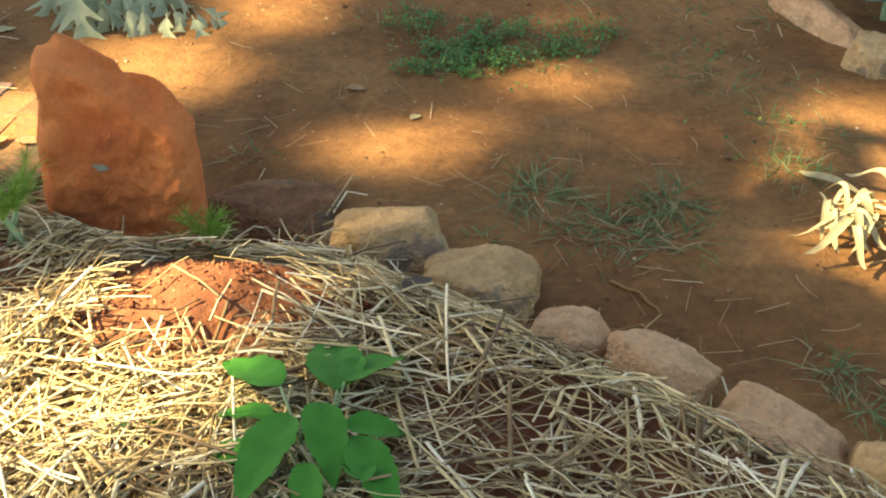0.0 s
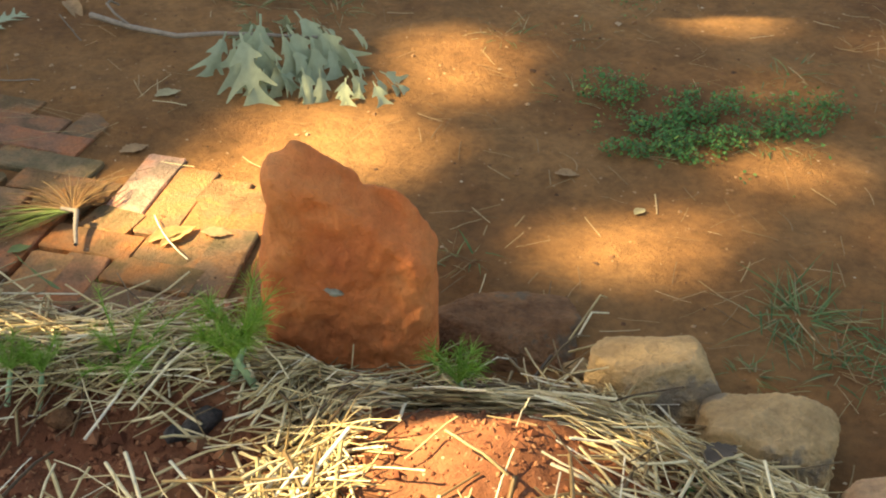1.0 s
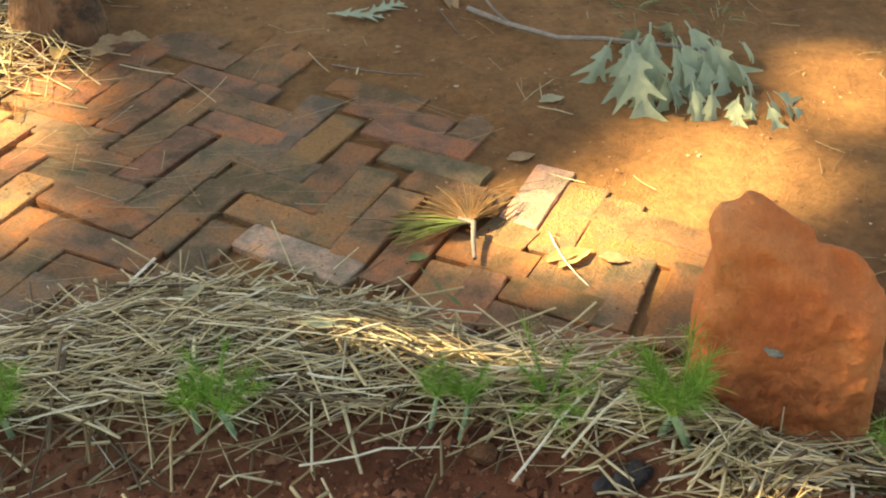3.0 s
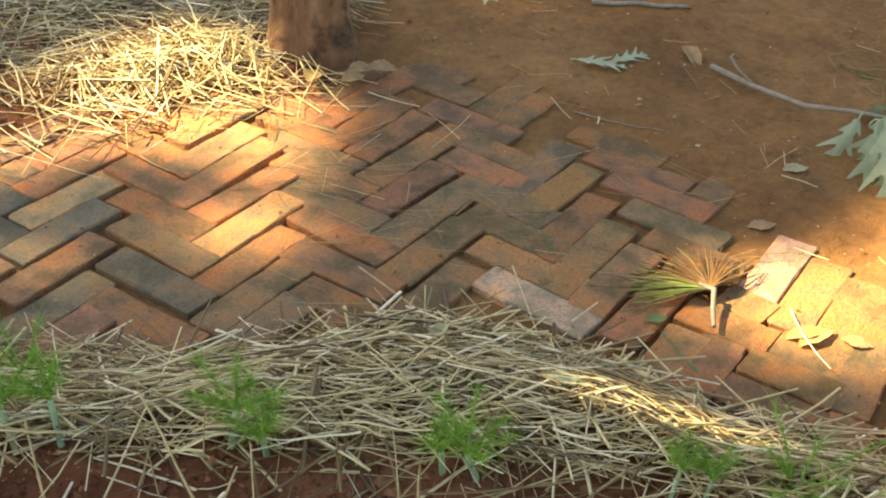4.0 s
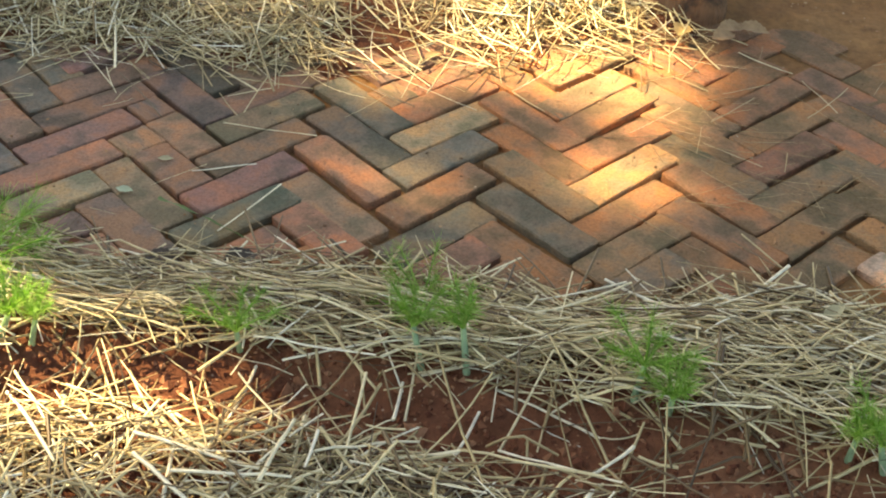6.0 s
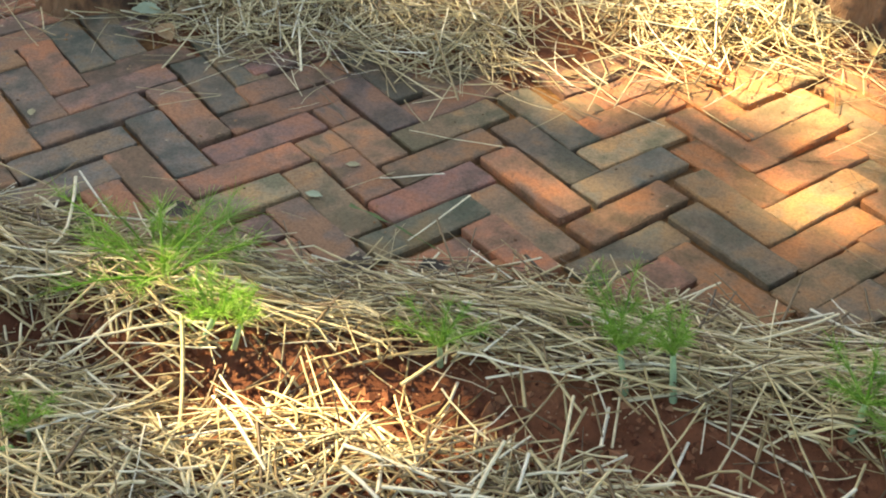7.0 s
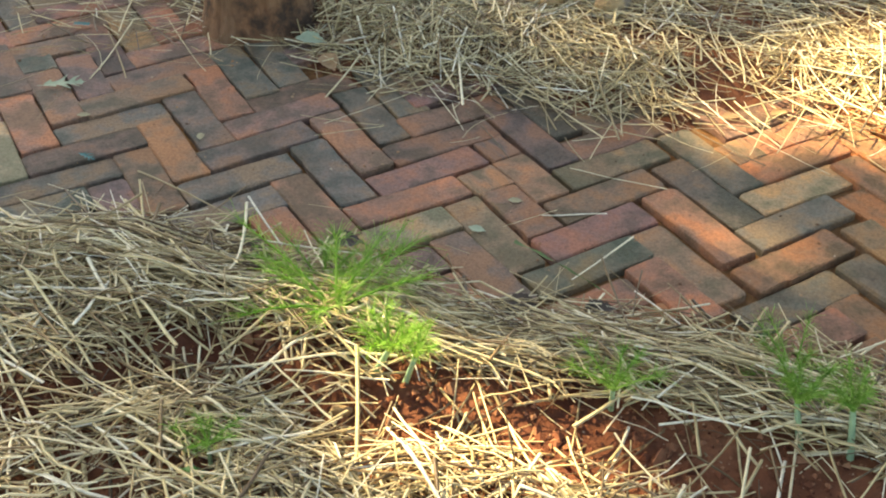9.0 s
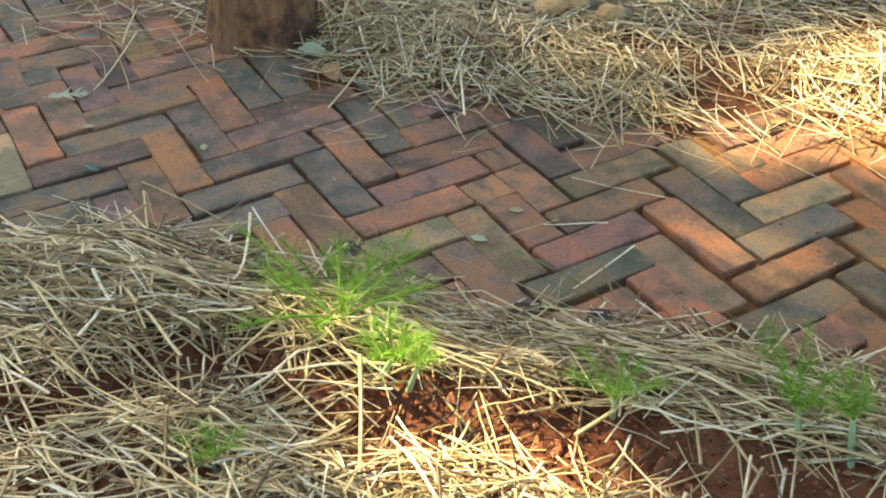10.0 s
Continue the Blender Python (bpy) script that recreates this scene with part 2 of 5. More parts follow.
def tubes(paths, radii, sides=4, flat=1.0):
    """Vertices and faces of many thin tubes. paths: array n x rings x 3; radii: n x rings."""
    paths, radii = np.asarray(paths, float), np.asarray(radii, float)
    n, rings, _ = paths.shape
    way = np.gradient(paths, axis=1)
    way /= np.linalg.norm(way, axis=2, keepdims=True) + 1e-9
    up = np.where(np.abs(way[..., 2:3]) > 0.9, np.array([1.0, 0, 0]), np.array([0, 0, 1.0]))
    side = np.cross(way, up)
    side /= np.linalg.norm(side, axis=2, keepdims=True) + 1e-9
    top = np.cross(side, way)
    ang = np.arange(sides) * 2 * np.pi / sides
    v = paths[:, :, None] + radii[:, :, None, None] * (np.cos(ang)[:, None] * side[:, :, None] + flat * np.sin(ang)[:, None] * top[:, :, None])
    v = v.reshape(-1, 3)
    faces = []
    for r in range(rings - 1):
        for s in range(sides):
            a, b = r * sides + s, r * sides + (s + 1) % sides
            faces.append((a, b, b + sides, a + sides))
    faces = np.array(faces)
    faces = (faces[None] + (np.arange(n) * rings * sides)[:, None, None]).reshape(-1, 4)
    return v, faces


def blades(roots, ways, lengths, widths, droop, rng, segs=4, twist=0.3):
    """Flat tapering blades that bend down towards their tips."""
    n = len(roots)
    t = np.linspace(0, 1, segs + 1)
    ways = ways / np.linalg.norm(ways, axis=1, keepdims=True)
    path = roots[:, None] + ways[:, None] * (t[:, None] * lengths[:, None, None])
    path[..., 2] -= droop[:, None] * lengths[:, None] * t**2
    side = np.cross(ways, np.array([0, 0, 1.0])) + rng.normal(0, twist, (n, 3))
    side /= np.linalg.norm(side, axis=1, keepdims=True) + 1e-9
    w = widths[:, None] * np.clip(1.05 - t**1.6, 0.04, 1) * np.clip(0.55 + 2 * t, 0, 1)
    v = np.stack([path - side[:, None] * w[..., None], path + side[:, None] * w[..., None]], axis=2).reshape(-1, 3)
    f = np.array([(2 * r, 2 * r + 1, 2 * r + 3, 2 * r + 2) for r in range(segs)])
    f = (f[None] + (np.arange(n) * (segs + 1) * 2)[:, None, None]).reshape(-1, 4)
    return v, f


def leaf_grid(length, half_width, curl, fold, seed=0):
    """A leaf along +x with a folded midrib; half_width(t) gives its outline."""
    ts = np.linspace(0, 1, 41)
    verts, faces = [], []
    for t in ts:
        w = half_width(t) * length
        x, z = t * length, -curl * length * t * t
        for s in (-1, -0.5, 0, 0.5, 1):
            ripple = 0.012 * length * math.sin(t * 19 + seed + 2.2 * s)
            verts.append((x, s * w, z + fold * abs(s) * w + ripple * abs(s)))
    for r in range(40):
        for c in range(4):
            a = r * 5 + c
            faces.append((a, a + 1, a + 6, a + 5))
    return verts, faces


def oak_leaf(length, curl, fold, seed):
    """A leaf along +x with forward-swept lobes and deep bays between them."""
    rng = np.random.default_rng(seed)
    lobes = [[(0.26 + rng.normal(0, 0.02), rng.uniform(0.08, 0.13)), (0.47 + rng.normal(0, 0.02), rng.uniform(0.18, 0.25)), (0.70 + rng.normal(0, 0.02), rng.uniform(0.17, 0.23)), (0.88, 0.07)] for _ in range(2)]
    ts = np.linspace(0, 1, 61)
    cols = (-1.0, -0.66, -0.33, 0.0, 0.33, 0.66, 1.0)
    verts, faces = [], []
    for t in ts:
        for c in cols:
            side = lobes[0] if c < 0 else lobes[1]
            w = (0.016 if t < 0.14 else 0.055 * math.sin(math.pi * min(1.0, 0.15 + 0.85 * t)) + 0.012) + sum(h * math.exp(-(((t - m) / 0.046) ** 2)) for m, h in side)
            w *= 1 - 0.9 * max(0.0, t - 0.93) / 0.07
            y = c * w
            x = t + 0.95 * max(0.0, abs(y) - 0.06)
            z = fold * abs(y) * (1 - 1.6 * abs(y)) - curl * x * x + 0.05 * math.sin(7 * x + seed) * y + 0.012 * math.sin(11 * x + 17 * y + seed)
            verts.append((x * length, y * length, z * length))
    n = len(cols)
    for r in range(60):
        for c in range(n - 1):
            q = r * n + c
            faces.append((q, q + 1, q + n + 1, q + n))
    return verts, faces


def oval_width(t):
    saw = 0.022 * ((t * 8) % 1.0)
    return max(0.003, 0.225 * math.sin(math.pi * t**0.75) ** 1.1 * (1.15 - 0.5 * t) - saw)


def round_rock(seed, size, planes=13, sub=5, rough=0.05, flat_top=0.0):
    """An angular stone: a ball cut by planes, then roughened."""
    rng = np.random.default_rng(seed)
    bm = bmesh.new()
    bmesh.ops.create_icosphere(bm, subdivisions=sub, radius=1.0)
    d = np.array([v.co[:] for v in bm.verts])
    d /= np.linalg.norm(d, axis=1, keepdims=True)
    nrm = rng.normal(size=(planes, 3))
    nrm /= np.linalg.norm(nrm, axis=1, keepdims=True)
    h = rng.uniform(0.48, 0.80, planes)
    if flat_top:
        nrm, h = np.vstack([nrm, [[0.05, -0.05, 1]]]), np.r_[h, flat_top]
    cut = h[None] / np.maximum(d @ nrm.T, 0.12)
    r = -np.log(np.exp(-42 * np.minimum(cut, 1.0)).sum(axis=1)) / 42
    r *= 0.95 / np.mean(r)
    for v, dd, rr in zip(bm.verts, d, r):
        q = Vector(dd * 2.1 + seed)
        rr *= 1 + rough * noise.fractal(q, 0.75, 2.1, 6) + 0.03 * abs(noise.noise(Vector(dd * 5) + Vector((seed, 0, 0))))
        v.co = (dd[0] * rr * size[0], dd[1] * rr * size[1], dd[2] * rr * size[2])
    return bm


def bm_mesh(name, bm, mat):
    me = bpy.data.meshes.new(name)
    bm.to_mesh(me)
    bm.free()
    me.materials.append(mat)
    me.polygons.foreach_set("use_smooth", [True] * len(me.polygons))
    return me


# ---- the lie of the land ----
NEAR_X = [-3.001, -1.027, -0.935, -0.803, -0.74, -0.642, -0.553, -0.41, -0.314, -0.253, -0.149, -0.063, 0.044, 0.134, 0.243, 0.345, 0.422, 0.501, 0.606, 0.731, 0.88, 0.999, 1.139, 1.215, 1.258, 1.387, 1.513, 1.596, 1.66, 1.716, 1.779, 1.834, 2.074, 2.837]
NEAR_Y = [-0.274, -0.26, -0.198, -0.151, -0.166, -0.202, -0.181, -0.181, -0.208, -0.222, -0.188, -0.18, -0.177, -0.197, -0.197, -0.216, -0.193, -0.158, -0.139, -0.166, -0.245, -0.355, -0.42, -0.505, -0.598, -0.704, -0.781, -0.914, -1.063, -1.218, -1.363, -1.515, -2.103, -3.464]
FAR_X = [-3.298, -1.857, -1.374, -1.131, -1.035, -0.804, -0.737, -0.601, -0.498, -0.402, -0.28, -0.183, -0.104, 0.038, 0.144, 0.264, 0.407, 0.47, 0.545, 0.625, 0.746, 1.05]
FAR_Y = [1.151, 0.947, 0.752, 0.584, 0.492, 0.457, 0.403, 0.354, 0.361, 0.388, 0.357, 0.359, 0.404, 0.443, 0.475, 0.512, 0.571, 0.544, 0.584, 0.936, 1.492, 3.218]
TROUGH_X = [-1.926, -0.751, -0.655, -0.539, -0.409, -0.284, -0.147, 0.026, 0.131, 0.294, 0.498, 0.624, 0.805, 0.92, 0.983, 1.123, 1.175, 1.512]
TROUGH_Y = [-0.621, -0.565, -0.456, -0.404, -0.459, -0.423, -0.42, -0.409, -0.413, -0.442, -0.467, -0.466, -0.519, -0.549, -0.593, -0.675, -0.719, -1.024]
COVER_X = [-3, 0.474, 0.821, 0.939, 0.999, 1.085, 1.178, 1.225, 1.289, 1.369, 1.431, 1.532, 1.676]
COVER_Y = [9, 0.761, 0.713, 0.601, 0.479, 0.382, 0.309, 0.162, 0.061, -0.008, -0.187, -0.474, -1.106]


def near_edge(x):
    return np.interp(x, NEAR_X, NEAR_Y)


def far_edge(x):
    return np.interp(x, FAR_X, FAR_Y)


def trough_line(x):
    return np.interp(x, TROUGH_X, TROUGH_Y)


def ground_height(x, y):
    edge = y - np.interp(x, COVER_X, COVER_Y) + 0.12 * fbm(x, y, 8, 4, 5)
    filled = smooth(-0.42, -0.20, edge)
    cover = smooth(-0.08, 0.07, edge)
    wide = 0.05 * fbm(x, y, 0.8, 3, 8) * smooth(1.6, 3.0, np.abs(x - 1.0))
    return -0.015 + 0.007 * filled + 0.013 * cover + (0.003 + 0.011 * cover) * fbm(x, y, 11, 4, 2) + 0.004 * fbm(x, y, 45, 3, 3) + wide * 0.5


def near_height(x, y):
    d = near_edge(x) - y
    h = -0.016 + 0.071 * smooth(-0.01, 0.20, d) + 0.03 * fbm(x, y, 5, 4, 11)
    below = trough_line(x) - y
    h -= 0.028 * np.exp(-(((below - 0.09) / 0.06) ** 2)) * smooth(1.35, 1.15, x)
    h += 0.045 * np.exp(-((x - 1.33) / 0.15) ** 2 - ((y + 0.90) / 0.12) ** 2)
    h += 0.03 * smooth(0.85, 1.15, x) * smooth(0.1, 0.3, d)
    rim = smooth(-2.75, -2.2, x + 0.25 * fbm(x, y, 3, 3, 15)) * smooth(-3.15, -2.6, y + 0.25 * fbm(x, y, 3, 3, 16))
    calm = 1 - 0.15 * np.exp(-((x - 1.33) / 0.2) ** 2 - ((y + 0.90) / 0.16) ** 2)
    h = h + calm * 0.016 * fbm(x, y, 24, 4, 12) + (0.3 + 0.7 * calm) * 0.008 * fbm(x, y, 70, 3, 13)
    return h * rim - 0.09 * (1 - rim)


def far_height(x, y):
    d = y - far_edge(x)
    rim = smooth(-2.75, -2.2, x + 0.25 * fbm(x, y, 3, 3, 25)) * smooth(2.55, 1.9, y + 0.25 * fbm(x, y, 3, 3, 26))
    h = -0.014 + 0.044 * smooth(-0.01, 0.18, d) + 0.022 * fbm(x, y, 5, 4, 21) + 0.02 * fbm(x, y, 26, 4, 22)
    return h * rim - 0.09 * (1 - rim)


def surface(x, y):
    """The top of soil or paving."""
    x, y = np.asarray(x, float), np.asarray(y, float)
    g = np.maximum(ground_height(x, y), np.where((y < np.interp(x, COVER_X, COVER_Y)), 0.0, -1))
    g = np.where(y < near_edge(x) + 0.01, np.maximum(g, near_height(x, y)), g)
    return np.where(y > far_edge(x) - 0.01, np.maximum(g, far_height(x, y)), g)


def z_at(x, y):
    return float(surface(x, y))


def sheet(name, xs, ys, height, mat, keep=None):
    gx, gy = np.meshgrid(xs, ys)
    z = height(gx, gy)
    n = len(xs)
    v = np.stack([gx, gy, z], axis=2).reshape(-1, 3)
    i, j = np.meshgrid(np.arange(n - 1), np.arange(len(ys) - 1))
    a = (j * n + i).ravel()
    f = np.stack([a, a + 1, a + n + 1, a + n], axis=1)
    if keep is not None:
        ok = keep(gx, gy).ravel()
        f = f[ok[f].any(axis=1)]
        used = np.unique(f)
        back = np.full(len(v), -1)
        back[used] = np.arange(len(used))
        v, f = v[used], back[f]
    return new(name, mesh_of(name, v, f, mat))


far_steps = np.array([0.1, 0.3, 0.7, 1.5, 3, 6, 12, 25, 60, 150, 400])
gx = np.r_[-2.2 - far_steps[::-1], np.arange(-2.2, 3.61, 0.0125), 3.6 + far_steps]
gy = np.r_[-2.6 - far_steps[::-1], np.arange(-2.6, 1.61, 0.0125), 1.6 + far_steps]
tagged(sheet("ground", gx, gy, ground_height, M_CLAY), "bare trodden red clay ground with pale grit", "ground", kind="structure")
tagged(sheet("garden_bed_soil", np.r_[np.arange(-2.9, -1.5, 0.03), np.arange(-1.5, 2.6, 0.009)], np.r_[np.arange(-3.4, -1.9, 0.03), np.arange(-1.9, -0.05, 0.009)], near_height, M_BEDSOIL, lambda x, y: y < near_edge(x) + 0.03), "crumbly damp red soil of the mulched planting bed", "soil", kind="structure")
tagged(sheet("border_soil", np.arange(-2.9, 1.2, 0.012), np.r_[np.arange(0.3, 1.4, 0.012), np.arange(1.4, 2.8, 0.03)], far_height, M_BEDSOIL, lambda x, y: y > far_edge(x) - 0.03), "red soil of the border behind the brick path", "soil", kind="structure")


# ---- the two trunks and an unseen tree added for shade ----
def trunk_mesh(name, r, height, lean, seed, bow=0.0):
    zs = np.r_[np.linspace(-0.06, 0.5, 24), np.linspace(0.6, height, 14)]
    n = 36
    verts, faces = [], []
    for z in zs:
        for s in range(n):
            a = 2 * math.pi * s / n
            flare = 1 + 0.28 * math.exp(-max(z, 0) / 0.05) * (1 + 0.4 * math.sin(3 * a + seed)) + 0.05 * math.sin(2 * a + z * 3)
            rr = r * flare * (1 - 0.06 * z / max(height, 1) * 3) * (1 + 0.07 * noise.fractal(Vector((math.cos(a) * 2, math.sin(a) * 2, z * 3 + seed)), 0.8, 2.0, 4))
            verts.append((rr * math.cos(a) + lean[0] * max(z, 0), rr * math.sin(a) + lean[1] * max(z, 0) + bow * (1 - math.exp(-((max(z, 0) / 0.8) ** 2))), z))
    for i in range(len(zs) - 1):
        for s in range(n):
            a, b = i * n + s, i * n + (s + 1) % n
            faces.append((a, b, b + n, a + n))
    return mesh_of(name, verts, faces, M_BARK)


def limb_mesh(name, a, b, r0, r1, sag, seed):
    t = np.linspace(0, 1, 9)
    rng = np.random.default_rng(seed)
    p = np.array(a) + (np.array(b) - np.array(a)) * t[:, None]
    p[:, 2] += sag * np.sin(np.pi * t)
    p[1:-1, :2] += rng.normal(0, 0.05, (7, 2))
    v, f = tubes(p[None], (r0 + (r1 - r0) * t)[None], 8)
    return mesh_of(name, v, f, M_BARK)


# openings cut in the unseen crown for sun patches: x, y, half sizes, turn
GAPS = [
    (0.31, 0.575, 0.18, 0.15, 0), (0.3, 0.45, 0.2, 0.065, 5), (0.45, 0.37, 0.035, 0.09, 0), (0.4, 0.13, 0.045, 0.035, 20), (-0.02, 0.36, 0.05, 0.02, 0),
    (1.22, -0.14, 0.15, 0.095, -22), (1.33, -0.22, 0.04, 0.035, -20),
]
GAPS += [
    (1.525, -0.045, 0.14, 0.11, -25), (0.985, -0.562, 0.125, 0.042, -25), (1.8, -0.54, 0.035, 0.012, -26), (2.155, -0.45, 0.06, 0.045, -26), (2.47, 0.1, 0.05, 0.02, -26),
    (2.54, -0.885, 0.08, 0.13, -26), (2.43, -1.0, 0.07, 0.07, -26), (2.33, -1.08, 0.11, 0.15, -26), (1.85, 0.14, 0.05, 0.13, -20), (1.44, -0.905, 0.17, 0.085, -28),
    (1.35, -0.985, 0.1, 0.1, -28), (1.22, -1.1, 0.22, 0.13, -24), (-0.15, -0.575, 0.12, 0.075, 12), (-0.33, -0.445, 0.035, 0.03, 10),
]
# stretches where the crown is thinned to let part of the sun through
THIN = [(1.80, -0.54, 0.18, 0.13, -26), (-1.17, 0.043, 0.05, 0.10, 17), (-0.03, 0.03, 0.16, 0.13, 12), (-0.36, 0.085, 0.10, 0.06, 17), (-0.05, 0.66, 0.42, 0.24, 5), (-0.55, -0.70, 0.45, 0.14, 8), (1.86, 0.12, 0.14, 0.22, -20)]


# stretches where it is thinned a little, to brighten the shade below
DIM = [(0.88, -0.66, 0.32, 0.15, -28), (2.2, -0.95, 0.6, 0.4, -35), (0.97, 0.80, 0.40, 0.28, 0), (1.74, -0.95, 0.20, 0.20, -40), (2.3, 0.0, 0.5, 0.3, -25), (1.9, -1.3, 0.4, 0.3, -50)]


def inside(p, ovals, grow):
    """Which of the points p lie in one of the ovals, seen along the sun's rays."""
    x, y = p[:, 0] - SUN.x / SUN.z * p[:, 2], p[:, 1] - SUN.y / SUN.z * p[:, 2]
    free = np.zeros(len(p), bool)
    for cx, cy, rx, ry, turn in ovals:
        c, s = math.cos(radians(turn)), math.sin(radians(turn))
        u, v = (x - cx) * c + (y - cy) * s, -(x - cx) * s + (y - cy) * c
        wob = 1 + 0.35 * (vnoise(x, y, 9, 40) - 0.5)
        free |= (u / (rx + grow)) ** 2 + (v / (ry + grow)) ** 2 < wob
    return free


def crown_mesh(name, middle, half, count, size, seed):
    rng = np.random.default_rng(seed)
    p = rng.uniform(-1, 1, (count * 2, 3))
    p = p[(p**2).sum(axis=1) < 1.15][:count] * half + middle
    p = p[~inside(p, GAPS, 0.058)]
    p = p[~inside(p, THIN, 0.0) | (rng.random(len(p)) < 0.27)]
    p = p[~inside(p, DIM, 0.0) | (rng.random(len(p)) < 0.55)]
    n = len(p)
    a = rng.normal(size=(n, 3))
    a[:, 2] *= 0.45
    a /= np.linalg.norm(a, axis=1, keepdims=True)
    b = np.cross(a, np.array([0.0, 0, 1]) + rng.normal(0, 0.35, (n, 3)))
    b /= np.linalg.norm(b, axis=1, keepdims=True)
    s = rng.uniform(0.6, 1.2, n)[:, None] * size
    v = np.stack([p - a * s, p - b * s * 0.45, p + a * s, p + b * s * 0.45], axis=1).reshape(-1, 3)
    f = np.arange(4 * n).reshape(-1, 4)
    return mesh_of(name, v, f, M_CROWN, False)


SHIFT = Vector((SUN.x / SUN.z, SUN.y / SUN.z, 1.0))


def tree(where, r, height, lean, label, seed, bow):
    ob = thing("tree", (*where, z_at(*where) - 0.005), label, "tree")
    part("trunk", trunk_mesh("trunk", r, height, lean, seed, bow), ob)
    return ob


front_tree = tree((0.512, 0.749), 0.072, 3.4, (0.02, 0.03), "slender tree trunk with reddish brown bark standing in straw", 3, 0.35)
side_tree = tree((-0.947, 0.542), 0.092, 3.2, (-0.03, 0.0), "tree trunk with stained grey brown bark beside the path", 8, -0.14)
part("limb", limb_mesh("limb", (0.06, 0.45, 3.3), (0.5, 0.9, 4.6), 0.05, 0.02, 0.1, 1), front_tree)
part("limb", limb_mesh("limb", (0.06, 0.45, 3.3), (-0.6, 0.5, 4.7), 0.05, 0.02, 0.1, 2), front_tree)
part("limb", limb_mesh("limb", (-0.1, 0.15, 3.1), (-0.8, 0.7, 4.5), 0.05, 0.02, 0.1, 3), side_tree)
# a tree out of view, added towards the sun to cast the dappled shade
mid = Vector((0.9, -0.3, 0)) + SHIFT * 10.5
unseen_shade_tree = thing("tree", (mid.x - 3.6, mid.y + 2.7, -0.02), "large unseen tree added to cast the dappled shade", "tree")
part("trunk", trunk_mesh("trunk", 0.30, 10.0, (0.0, 0.0), 5), unseen_shade_tree)
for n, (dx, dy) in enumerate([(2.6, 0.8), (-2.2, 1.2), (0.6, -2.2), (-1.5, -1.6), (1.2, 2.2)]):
    part("limb", limb_mesh("limb", (0, 0, 8.9 + 0.15 * n), (dx + 1.6, dy - 1.2, 10.4), 0.10, 0.02, 0.3, 10 + n), unseen_shade_tree)
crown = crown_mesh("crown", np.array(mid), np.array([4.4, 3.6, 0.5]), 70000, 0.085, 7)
crown.transform(Matrix.Translation(-unseen_shade_tree.matrix_basis.translation))
part("crown", crown, unseen_shade_tree, "unseen crown of small green leaves with gaps set for sun patches")


